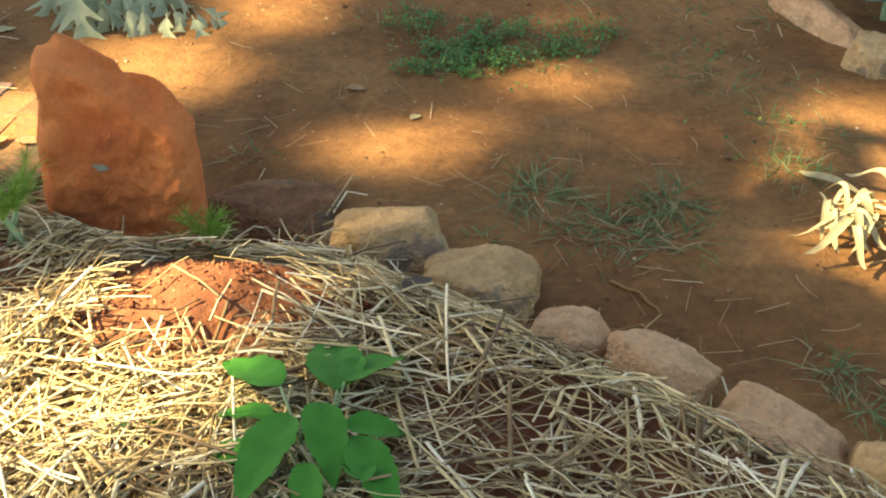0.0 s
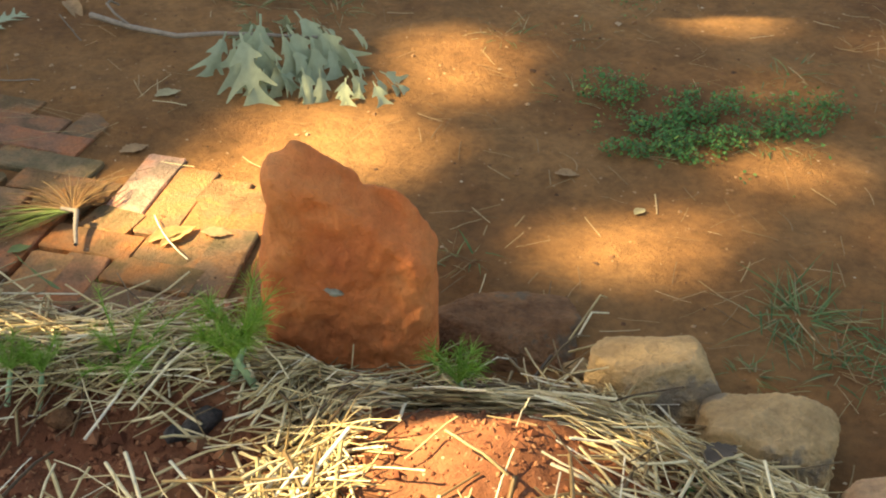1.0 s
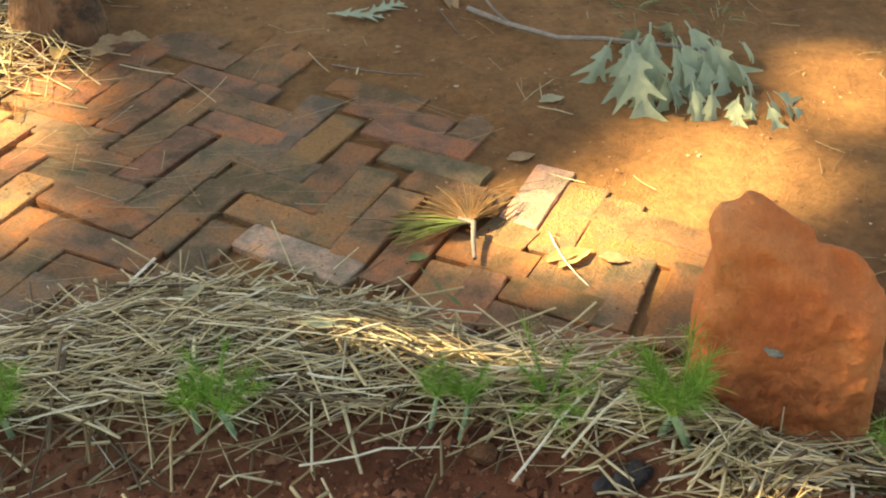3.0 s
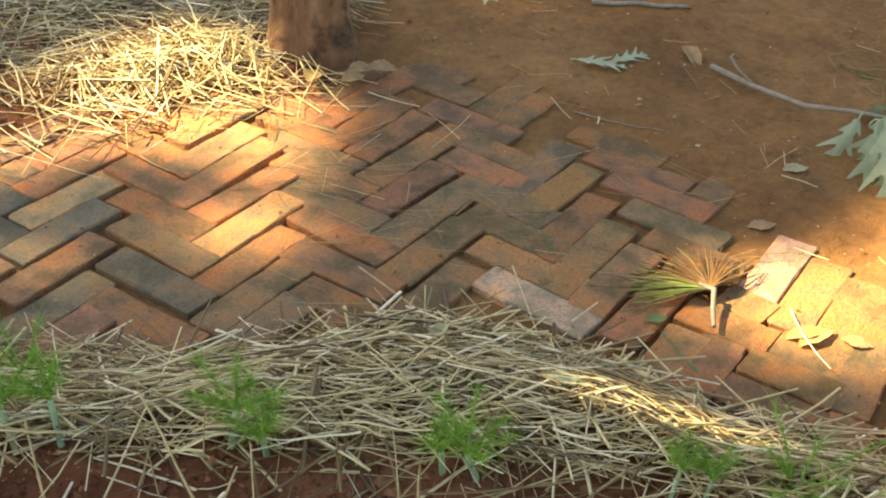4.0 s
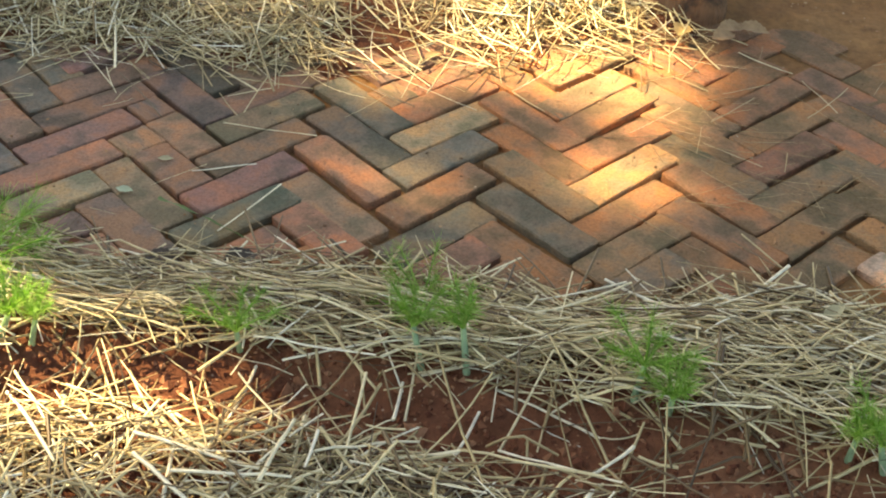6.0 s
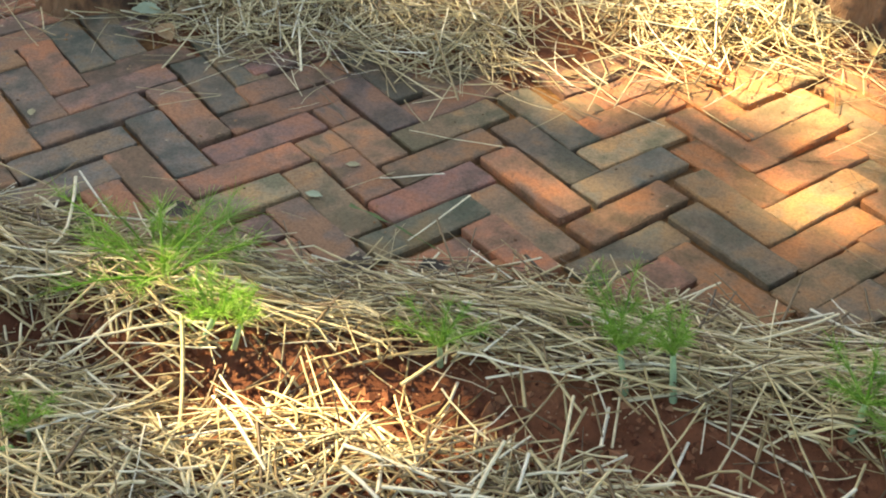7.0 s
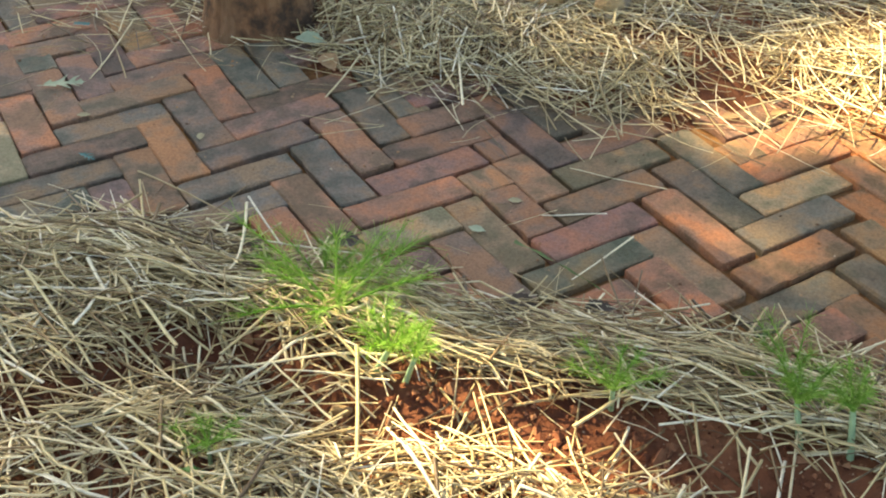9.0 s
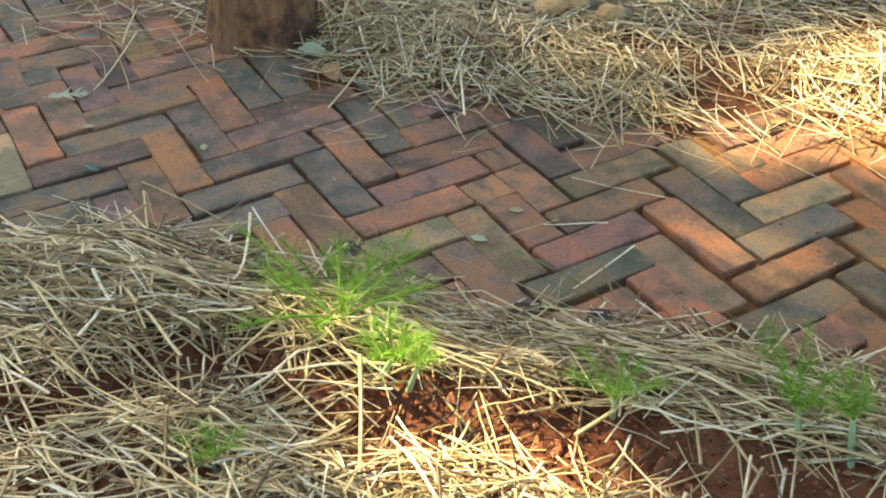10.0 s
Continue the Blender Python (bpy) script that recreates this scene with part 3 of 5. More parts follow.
# ---- the big red rock and the stones ----
def slab_rock():
    """A tall upright slab with a stepped, pointed shoulder and a nearly flat face."""
    out = np.array([
        (-0.098, -0.08), (-0.113, 0.05), (-0.122, 0.12), (-0.124, 0.18), (-0.115, 0.245), (-0.109, 0.305), (-0.116, 0.335), (-0.104, 0.362), (-0.084, 0.370), (-0.073, 0.386),
        (-0.048, 0.378), (-0.019, 0.360), (0.012, 0.345), (0.022, 0.314), (0.058, 0.318), (0.088, 0.305), (0.110, 0.268), (0.128, 0.232), (0.129, 0.165), (0.132, 0.075), (0.120, -0.08),
    ])
    loop = np.vstack([out, out[:1]])
    seg = np.r_[0, np.cumsum(np.linalg.norm(np.diff(loop, axis=0), axis=1))]
    n = 240
    at = np.linspace(0, seg[-1], n, endpoint=False)
    ring = np.stack([np.interp(at, seg, loop[:, k]) for k in (0, 1)], axis=1)
    ring = 0.25 * np.roll(ring, 1, 0) + 0.5 * ring + 0.25 * np.roll(ring, -1, 0)
    mid = np.array([0.005, 0.15])
    steps = np.r_[np.linspace(0.02, 0.8, 34), np.linspace(0.82, 0.96, 10), 0.975, 0.988, 0.996, 1.0]
    verts, faces = [], []

    def depth(x, z, k, front):
        edge = (1 - k**16) ** 0.5
        if not front:
            return (0.012 + 0.075 * float(smooth(0.36, 0.10, z + 0.25 * max(0.0, x)))) * edge
        # a flat face, a turned left flank, a bevel under the sloping top, an undercut foot
        flat = 0.052 + 0.05 * (0.17 - z)
        flank = 0.052 + 0.55 * (x + 0.078 + 0.10 * (0.35 - z))
        slope = 0.010 + 1.25 * (0.386 - z - 0.70 * (x + 0.073)) * 0.82
        brow = 0.022 + 0.9 * (0.316 - z - 0.35 * (x - 0.058))
        right = 0.05 + 0.8 * (0.116 - x)
        foot = 0.062 + 0.5 * (z + 0.02 - 0.5 * (x - 0.03))
        cuts = np.array([flat, max(flank, 0.026), max(slope, 0.006), max(brow, 0.012), max(right, 0.02), foot])
        return float(-np.log(np.exp(-420 * cuts).sum()) / 420) * edge

    for side in (1, -1):
        for k in steps if side == 1 else steps[::-1][1:]:
            for q in ring:
                x, z = mid + (q - mid) * k
                p = Vector((x * 5, side * 0.3, z * 5))
                dn = 0.013 * noise.fractal(p * 1.3, 0.65, 2.1, 8) + 0.018 * abs(noise.noise(p * 1.9 + Vector((7, 1, 3)))) - 0.010 * max(0.0, noise.noise(p * 4.2 + Vector((1, 8, 2))) - 0.25)
                dn += 0.003 * noise.fractal(p * 5.5, 0.7, 2.1, 5) - 0.0025 * max(0.0, noise.noise(p * 11) - 0.2)
                rim = 0.008 * noise.fractal(Vector((q[0] * 16, 3.0, q[1] * 16)), 0.8, 2.1, 4) * k**4
                d = depth(x, z, k, side == 1) + dn * (1 - k**12)
                out_n = (q - mid) / np.linalg.norm(q - mid)
                verts.append((x + rim * out_n[0], -side * d + 0.04 * z, (z + rim * out_n[1]) * 0.985))
    rows = len(verts) // n
    for i in range(rows - 1):
        for s in range(n):
            a, b = i * n + s, i * n + (s + 1) % n
            faces.append((a, b, b + n, a + n))
    faces.append(tuple(range(n))[::-1])
    faces.append(tuple(range((rows - 1) * n, rows * n)))
    return mesh_of("rock", verts, faces, M_REDROCK)


rock = tagged(new("boulder", slab_rock()), "tall upright rust red rock stained with clay", "rock")
rock.matrix_basis = pose(1.309, -0.613, -0.008, 0, 0, -29) @ Matrix.Diagonal((0.862, 0.865, 0.85, 1))
spot = min((v.co for v in rock.data.vertices if abs(v.co.x + 0.006) < 0.01 and abs(v.co.z - 0.19) < 0.012), key=lambda c: c.y)
lichen = part("lichen", bm_mesh("lichen", round_rock(5, (0.012, 0.003, 0.006), 8, 3, 0.35), M_LICHEN), rock, "small pale grey green lichen spot")
lichen.matrix_basis = pose(spot.x, spot.y - 0.0005, spot.z, 0, 15, 0)


def block_rock(seed, size, cuts=7, rough=0.06):
    """A broken block: six tilted faces, corners knocked off, then roughened."""
    rng = np.random.default_rng(seed)
    bm = bmesh.new()
    bmesh.ops.create_icosphere(bm, subdivisions=6, radius=1.0)
    d = np.array([v.co[:] for v in bm.verts])
    d /= np.linalg.norm(d, axis=1, keepdims=True)
    six = np.array([(1, 0, 0.15), (-1, 0, 0.15), (0, 1, 0.15), (0, -1, 0.2), (0, 0, 1), (0, 0, -1)], float) + rng.normal(0, 0.17, (6, 3))
    odd = rng.normal(size=(cuts, 3))
    odd[:, 2] = np.abs(odd[:, 2])
    nrm = np.vstack([six, odd])
    nrm /= np.linalg.norm(nrm, axis=1, keepdims=True)
    h = np.r_[rng.uniform(0.80, 0.98, 6), rng.uniform(0.78, 1.0, cuts)]
    cut = h[None] / np.maximum(d @ nrm.T, 0.1)
    r = -np.log(np.exp(-24 * np.minimum(cut, 1.35)).sum(axis=1)) / 24
    co = d * r[:, None]
    co /= np.abs(co).max(axis=0)
    for v, c, dd in zip(bm.verts, co, d):
        q = Vector(dd * 2.3 + seed)
        k = 1 + rough * noise.fractal(q, 0.7, 2.1, 7) + 0.035 * abs(noise.noise(q * 2.4)) - 0.05 * max(0.0, noise.noise(q * 3.4) - 0.3)
        v.co = (c[0] * k * size[0], c[1] * k * size[1], c[2] * k * size[2])
    return bm


def stone(where, size, turn, mat, seed, label, z=0.02, tilt=0.0, cuts=7):
    ob = tagged(new("stone", bm_mesh("stone", block_rock(seed, size, cuts), mat)), label, "stone", "stones edging the bed")
    ob.matrix_basis = pose(where[0], where[1], z, tilt, 0, turn)
    return ob


stone((1.520, -0.628), (0.105, 0.082, 0.042), -32, M_DARKROCK, 47, "low dark brown stone beside the red rock", -0.002, 8, 9)
stone((1.624, -0.820), (0.088, 0.068, 0.060), -30, M_TANROCK, 12, "blocky tan stone with a flat top edging the bed", 0.028, 8, 4)
stone((1.679, -0.978), (0.088, 0.060, 0.054), -52, M_TANROCK, 17, "tan stone with a grey vein edging the bed", 0.026, 10, 5)
stone((1.717, -1.138), (0.062, 0.050, 0.050), -46, M_PINKROCK, 15, "small rounded brownish stone edging the bed", 0.024, 0, 9)
stone((1.773, -1.250), (0.076, 0.056, 0.066), -66, M_PINKROCK, 47, "smooth pinkish stone edging the bed", 0.026, 8, 8)
stone((1.806, -1.418), (0.096, 0.064, 0.064), -62, M_PINKROCK, 19, "long brown stone with rusty patches edging the bed", 0.024, 8, 6)
stone((1.872, -1.522), (0.072, 0.050, 0.056), 50, M_TANROCK, 23, "tan stone partly buried in straw", 0.022)
stone((2.775, -0.455), (0.150, 0.045, 0.046), -97, M_PINKROCK, 26, "long tan stone in the far row", 0.017)
stone((2.745, -0.665), (0.080, 0.060, 0.052), -50, M_TANROCK, 25, "tan stone in the far row", 0.017)
stone((2.765, -0.820), (0.075, 0.060, 0.044), -40, M_TANROCK, 27, "small tan stone in the far row", 0.017)


# ---- straw ----
def straw_field(name, where, count, heights, heading, spread, lift, seed, label, lengths=(0.05, 0.26), thick=1.0):
    """Loose straw. where(rng, n): places; heading: main direction in degrees."""
    rng = np.random.default_rng(seed)
    p = where(rng, count)
    n = len(p)
    ln = np.clip(rng.lognormal(math.log(0.098), 0.50, n), *lengths)
    a = np.radians(heading - 58 * smooth(1.25, 1.6, p[:, 0]) * (p[:, 1] < 0) + rng.normal(0, spread, n) + 180 * rng.integers(0, 2, n))
    wild = rng.random(n) < 0.18
    a[wild] = rng.uniform(0, 2 * np.pi, wild.sum())
    low = (p[:, 1] < trough_line(p[:, 0]) - 0.05) & (rng.random(n) < 0.6)
    a[low] = rng.uniform(0, 2 * np.pi, low.sum())
    t = np.linspace(-0.5, 0.5, 6)
    bend = rng.normal(0, 0.04, n) + np.where(rng.random(n) < 0.08, rng.normal(0, 0.3, n), 0)
    x = p[:, 0, None] + ln[:, None] * (t * np.cos(a)[:, None] - bend[:, None] * (t**2) * np.sin(a)[:, None])
    y = p[:, 1, None] + ln[:, None] * (t * np.sin(a)[:, None] + bend[:, None] * (t**2) * np.cos(a)[:, None])
    base = heights(x, y)
    # stiff stems span the hollows of the soil
    line = base.mean(axis=1, keepdims=True) + (base[:, -1:] - base[:, :1]) * t
    z = np.maximum(base, 0.35 * base + 0.65 * line) + (rng.random(n) ** 1.2 * lift)[:, None] + 0.003
    z = z + rng.normal(0, 0.07, n)[:, None] * ln[:, None] * t * 1.2 + rng.normal(0, 0.010, n)[:, None] * ln[:, None] * (t**2) * 4
    z = np.maximum(z, base + 0.0015)
    r = (thick * (0.0008 + 0.0023 * rng.random(n) ** 1.6))[:, None] * np.linspace(1.0, 0.8, 6)
    v, f = tubes(np.stack([x, y, z], axis=2), r, 4, 0.6)
    return tagged(new(name, mesh_of(name, v, f, M_STRAW)), label, "straw", kind="stuff")


def pick(rng, n, box, density):
    """n places in a box, thinned by a density in 0..1."""
    out = np.zeros((0, 2))
    while len(out) < n:
        q = np.stack([rng.uniform(box[0], box[1], 4 * n), rng.uniform(box[2], box[3], 4 * n)], axis=1)
        out = np.vstack([out, q[rng.random(len(q)) < density(q[:, 0], q[:, 1])]])
    return out[:n]


SEEDLINGS = [
    (-0.375, -0.442, 1.0), (-0.330, -0.446, 0.85), (-0.078, -0.415, 0.85), (0.148, -0.412, 0.95), (0.204, -0.420, 1.0), (0.404, -0.447, 0.95),
    (0.446, -0.460, 0.9), (0.650, -0.500, 0.9), (0.690, -0.511, 0.95), (0.903, -0.568, 0.7), (0.935, -0.585, 0.75), (1.141, -0.668, 1.0), (1.165, -0.696, 1.1),
    (1.402, -0.772, 1.05), (-0.496, -0.653, 0.6),
]


def near_density(x, y):
    d = near_edge(x) - y
    below = trough_line(x) - y
    edge = smooth(-0.02, 0.05, d + 0.05 * fbm(x, y, 14, 3, 50))
    half = np.interp(x, [-0.9, -0.5, -0.36, -0.2, 0.0, 0.2, 0.6, 1.2], [0.035, 0.045, 0.075, 0.06, 0.075, 0.10, 0.14, 0.15])
    bare = np.exp(-(((below - half + 0.008) / half) ** 4)) * smooth(1.26, 1.16, x)
    patchy = 0.008 + np.where(x > 0.45, 0.025, 0.2) * smooth(0.04, 0.2, fbm(x, y, 7, 3, 51))
    dens = edge * (1 - bare * (1 - patchy))
    dens *= 1 - 0.97 * smooth(1.25, 0.8, ((x - 1.325) / 0.18) ** 2 + ((y + 0.92) / 0.15) ** 2)
    dens *= 1 - np.where(below > 0.12, 0.55, 0.15) * smooth(0.05, -0.18, fbm(x, y, 4, 3, 52))
    dens = dens * smooth(-2.6, -1.7, x + 0.4 * fbm(x, y, 3, 3, 53)) * smooth(-2.9, -2.0, y + 0.4 * fbm(x, y, 3, 3, 54))
    for sx, sy, _ in SEEDLINGS:
        dens = dens * (1 - 0.75 * np.exp(-(((x - sx) / 0.030) ** 2) - ((y - sy + 0.035) / 0.045) ** 2))
    dens = dens * (1 - 0.55 * smooth(1.35, 1.55, x) * smooth(-0.05, 0.12, fbm(x, y, 9, 3, 55)))
    dens = dens * (0.2 + 0.8 * smooth(-1.3, -0.95, x) * smooth(-0.2, 0.0, y + np.interp(x, [-1, 0.3, 1.0, 1.9], [0.95, 0.80, 1.3, 1.75])))
    return np.where(x < 2.0, dens, 0)


def far_density(x, y):
    d = y - far_edge(x)
    dens = 0.14 * smooth(-0.10, 0.0, d) + 0.86 * smooth(-0.02, 0.11, d + 0.07 * fbm(x, y, 12, 3, 60))
    dens *= 0.35 + 0.65 * smooth(-0.15, 0.1, fbm(x, y, 5, 3, 61))
    dens = dens * smooth(-2.5, -1.7, x + 0.4 * fbm(x, y, 3, 3, 63)) * smooth(2.0, 1.3, y + 0.4 * fbm(x, y, 3, 3, 64))
    dens = dens * (1 - 0.68 * smooth(1.3, 0.7, (x / 0.13) ** 2 + ((y - 0.501) / 0.09) ** 2)) * (1 - 0.7 * smooth(1.3, 0.7, ((x + 0.23) / 0.10) ** 2 + ((y - 0.612) / 0.06) ** 2))
    dens = dens * (0.2 + 0.8 * smooth(-1.8, -1.4, x) * smooth(1.4, 1.15, y))
    return dens * smooth(0.68, 0.55, x) * (((x - 0.512) / 0.09) ** 2 + ((y - 0.749) / 0.09) ** 2 > 1) * (((x + 0.947) / 0.12) ** 2 + ((y - 0.542) / 0.12) ** 2 > 1)


def bed_top(x, y):
    return np.maximum(surface(x, y), -0.005)


straw_field("straw_mulch", lambda r, n: pick(r, n, (-2.5, 2.05, -2.8, -0.08), near_density), 25500, bed_top, -5, 33, 0.040, 71, "loose golden straw mulch over the planting bed", (0.045, 0.24), 0.95)
straw_field("straw_mulch", lambda r, n: pick(r, n, (-2.4, 0.75, 0.32, 1.9), far_density), 14000, bed_top, -20, 55, 0.020, 72, "loose straw mulch over the border behind the path", (0.05, 0.22), 0.82)



def along(points, half):
    """Places strewn along a line, thickest at its middle."""
    p = np.array(points)

    def where(rng, n):
        t = rng.uniform(0, len(p) - 1, n)
        q = np.stack([np.interp(t, np.arange(len(p)), p[:, k]) for k in (0, 1)], axis=1)
        return q + rng.normal(0, half, (n, 2))

    return where


straw_field("straw_mulch", along([(1.20, -0.655), (1.335, -0.745), (1.462, -0.822), (1.575, -0.91)], 0.019), 480, bed_top, -28, 17, 0.034, 82, "straw drifted in a band against the red rock", (0.06, 0.18))
straw_field("straw_mulch", lambda r, n: pick(r, n, (0.85, 1.36, -1.5, -0.98), lambda x, y: smooth(-0.98, -1.10, y + 0.5 * (x - 1.2) + 0.06 * fbm(x, y, 9, 3, 85))), 1500, bed_top, -18, 22, 0.030, 84, "pale straw lying thick in front of the leafy plant", (0.07, 0.24))
straw_field("straw_mulch", along([(1.225, -0.715), (1.185, -0.80), (1.12, -0.90), (1.04, -0.98)], 0.026), 240, bed_top, 35, 50, 0.030, 86, "straw lying across the end of the furrow", (0.06, 0.18))
straw_field("straw_mulch", along([(1.50, -0.93), (1.584, -1.04), (1.66, -1.17), (1.73, -1.32), (1.79, -1.47)], 0.028), 520, bed_top, 0, 24, 0.030, 83, "straw drifted in a band along the edging stones", (0.06, 0.2))


def leaning_stalks(places, seed, label):
    """Broken straws that lean against the stones."""
    rng = np.random.default_rng(seed)
    paths, radii = [], []
    for x, y in places:
        for _ in range(3):
            a, ln = rng.uniform(0, 6.28), rng.uniform(0.04, 0.11)
            up = rng.uniform(0.25, 1.0)
            bx, by = x + rng.normal(0, 0.025), y + rng.normal(0, 0.02)
            z = z_at(bx, by) + 0.014
            t = np.linspace(0, 1, 6)
            flat = np.cumsum(np.r_[0, np.where(t[1:] > rng.uniform(0.5, 1.2), 1.4, math.cos(up))]) * ln / 5
            rise = np.cumsum(np.r_[0, np.where(t[1:] > rng.uniform(0.5, 1.2), -0.5, math.sin(up))]) * ln / 5
            paths.append(np.stack([bx + flat * math.cos(a), by + flat * math.sin(a), z + rise], axis=1))
            radii.append(np.linspace(1, 0.8, 6) * rng.uniform(0.0010, 0.0021))
    v, f = tubes(np.array(paths), np.array(radii), 5)
    return tagged(new("straw_stalks", mesh_of("straw_stalks", v, f, M_STRAW)), label, "straw", kind="stuff")


leaning_stalks([(1.233, -0.642), (1.285, -0.672), (1.327, -0.702), (1.378, -0.718), (1.429, -0.73), (1.463, -0.747), (1.505, -0.754), (1.538, -0.744), (1.564, -0.716), (1.529, -0.826), (1.554, -0.888), (1.595, -0.932), (1.62, -1.02), (1.082, -0.416), (1.136, -0.491), (0.974, -0.333)], 75, "broken straws leaning against the red rock and stones")
leaning_stalks([(x, float(trough_line(x)) - 0.10 + 0.05 * math.sin(9 * x)) for x in np.arange(-1.0, 1.2, 0.16)], 76, "broken straws standing up from the bed")


def strays(x, y):
    onpath = (y > near_edge(x)) & (y < far_edge(x)) & (x < 1.5)
    margin = np.exp(-(y - near_edge(x)) / 0.05) + np.exp(-(far_edge(x) - y) / 0.06)
    return np.where(onpath, np.clip(margin, 0.02, 1) * 0.6, 0.0)


straw_field("stray_straw", lambda r, n: pick(r, n, (-1.5, 1.5, -0.6, 0.62), strays), 170, bed_top, 0, 60, 0.008, 73, "stray straws lying on the brick path", (0.04, 0.2), 0.65)


straw_field("stray_straw", lambda r, n: pick(r, n, (-1.45, -0.93, 0.26, 0.62), lambda x, y: smooth(0.24, 0.5, y + 0.1 * fbm(x, y, 9, 3, 79))), 150, bed_top, 5, 50, 0.012, 78, "stray straws on the bricks beside a trunk", (0.04, 0.2), 0.7)


def litter(x, y):
    return np.where((y > np.interp(x, COVER_X, COVER_Y) - 0.25) & (x > 0.6) & (y > near_edge(x) + 0.03), 0.12 + 0.8 * smooth(0.0, 0.25, fbm(x, y, 3, 3, 77)), 0.0)


lit = straw_field("dry_stems", lambda r, n: pick(r, n, (0.6, 3.3, -1.7, 1.3), litter), 700, bed_top, -35, 60, 0.002, 74, "dry stems and pine needles scattered on clay", (0.008, 0.055), 0.42)
lit.data.materials[0] = M_DRYGRASS


lit = straw_field("pine_needles", lambda r, n: pick(r, n, (0.45, 1.25, -0.05, 0.62), lambda x, y: (y < np.interp(x, COVER_X, COVER_Y) + 0.1) * (0.15 + smooth(0.0, 0.2, fbm(x, y, 5, 3, 80)))), 130, bed_top, -12, 28, 0.004, 81, "brown pine needles strewn on the dusty bricks", (0.05, 0.13), 0.42)
lit.data.materials[0] = M_DRYGRASS


# ---- grit, clods ----
def chips(name, places, sizes, mat, label, category, seed, flat=0.6):
    rng = np.random.default_rng(seed)
    n = len(places)
    corner = np.array([(1, 0, 0), (-1, 0, 0), (0, 1, 0), (0, -1, 0), (0, 0, 1), (0, 0, -1)], float)
    tri = np.array([(0, 2, 4), (2, 1, 4), (1, 3, 4), (3, 0, 4), (2, 0, 5), (1, 2, 5), (3, 1, 5), (0, 3, 5)])
    jit = corner[None] * rng.uniform(0.6, 1.3, (n, 6, 1)) + rng.normal(0, 0.16, (n, 6, 3))
    a = rng.uniform(0, 6.28, n)
    c, s = np.cos(a)[:, None], np.sin(a)[:, None]
    x, y = jit[..., 0] * c - jit[..., 1] * s, jit[..., 0] * s + jit[..., 1] * c
    v = np.stack([x, y, jit[..., 2] * flat], axis=2) * sizes[:, None, None]
    z = surface(places[:, 0], places[:, 1]) + sizes * 0.15
    v = v + np.column_stack([places, z])[:, None]
    f = (tri[None] + (np.arange(n) * 6)[:, None, None]).reshape(-1, 3)
    return tagged(new(name, mesh_of(name, v.reshape(-1, 3), f, mat, False)), label, category, kind="stuff")


rng = np.random.default_rng(90)
q = pick(rng, 2600, (0.7, 3.4, -1.8, 1.3), lambda x, y: (y > np.interp(x, COVER_X, COVER_Y) - 0.05) * (y > near_edge(x)) * (0.25 + 0.75 * vnoise(x, y, 5, 91)))
chips("grit", q, np.clip(rng.lognormal(math.log(0.0022), 0.5, len(q)), 0.001, 0.010), M_GRIT, "pale grit and crumbs scattered on red clay", "grit", 92)
q = pick(rng, 9000, (-1.4, 1.9, -1.9, -0.2), lambda x, y: (y < near_edge(x) - 0.03) * (x < 1.18) * np.exp(-(((trough_line(x) - y - 0.12) / 0.14) ** 2)) + 0.05 * (((x - 1.337) / 0.17) ** 2 + ((y + 0.852) / 0.13) ** 2 < 1))
chips("soil_clods", q, np.clip(rng.lognormal(math.log(0.0034), 0.55, len(q)), 0.0012, 0.014), M_CLOD, "crumbly clods of red soil in the bed", "soil", 93, 0.8)
q = pick(rng, 900, (1.15, 1.62, -1.1, -0.74), lambda x, y: (y < near_edge(x) - 0.03) * np.exp(-(((x - 1.329) / 0.16) ** 2) - ((y + 0.90) / 0.12) ** 2))
chips("soil_crumbs", q, np.clip(rng.lognormal(math.log(0.0023), 0.5, len(q)), 0.001, 0.008), M_CLOD, "fine crumbs on the mound of red soil", "soil", 95, 0.7)
q = pick(rng, 900, (-1.5, 1.4, -0.5, 0.6), lambda x, y: (y > near_edge(x)) * (y < far_edge(x)) * 0.5)
chips("brick_crumbs", q, np.clip(rng.lognormal(math.log(0.0016), 0.4, len(q)), 0.0008, 0.005), M_GRIT, "fine crumbs and dust on the bricks", "grit", 94)


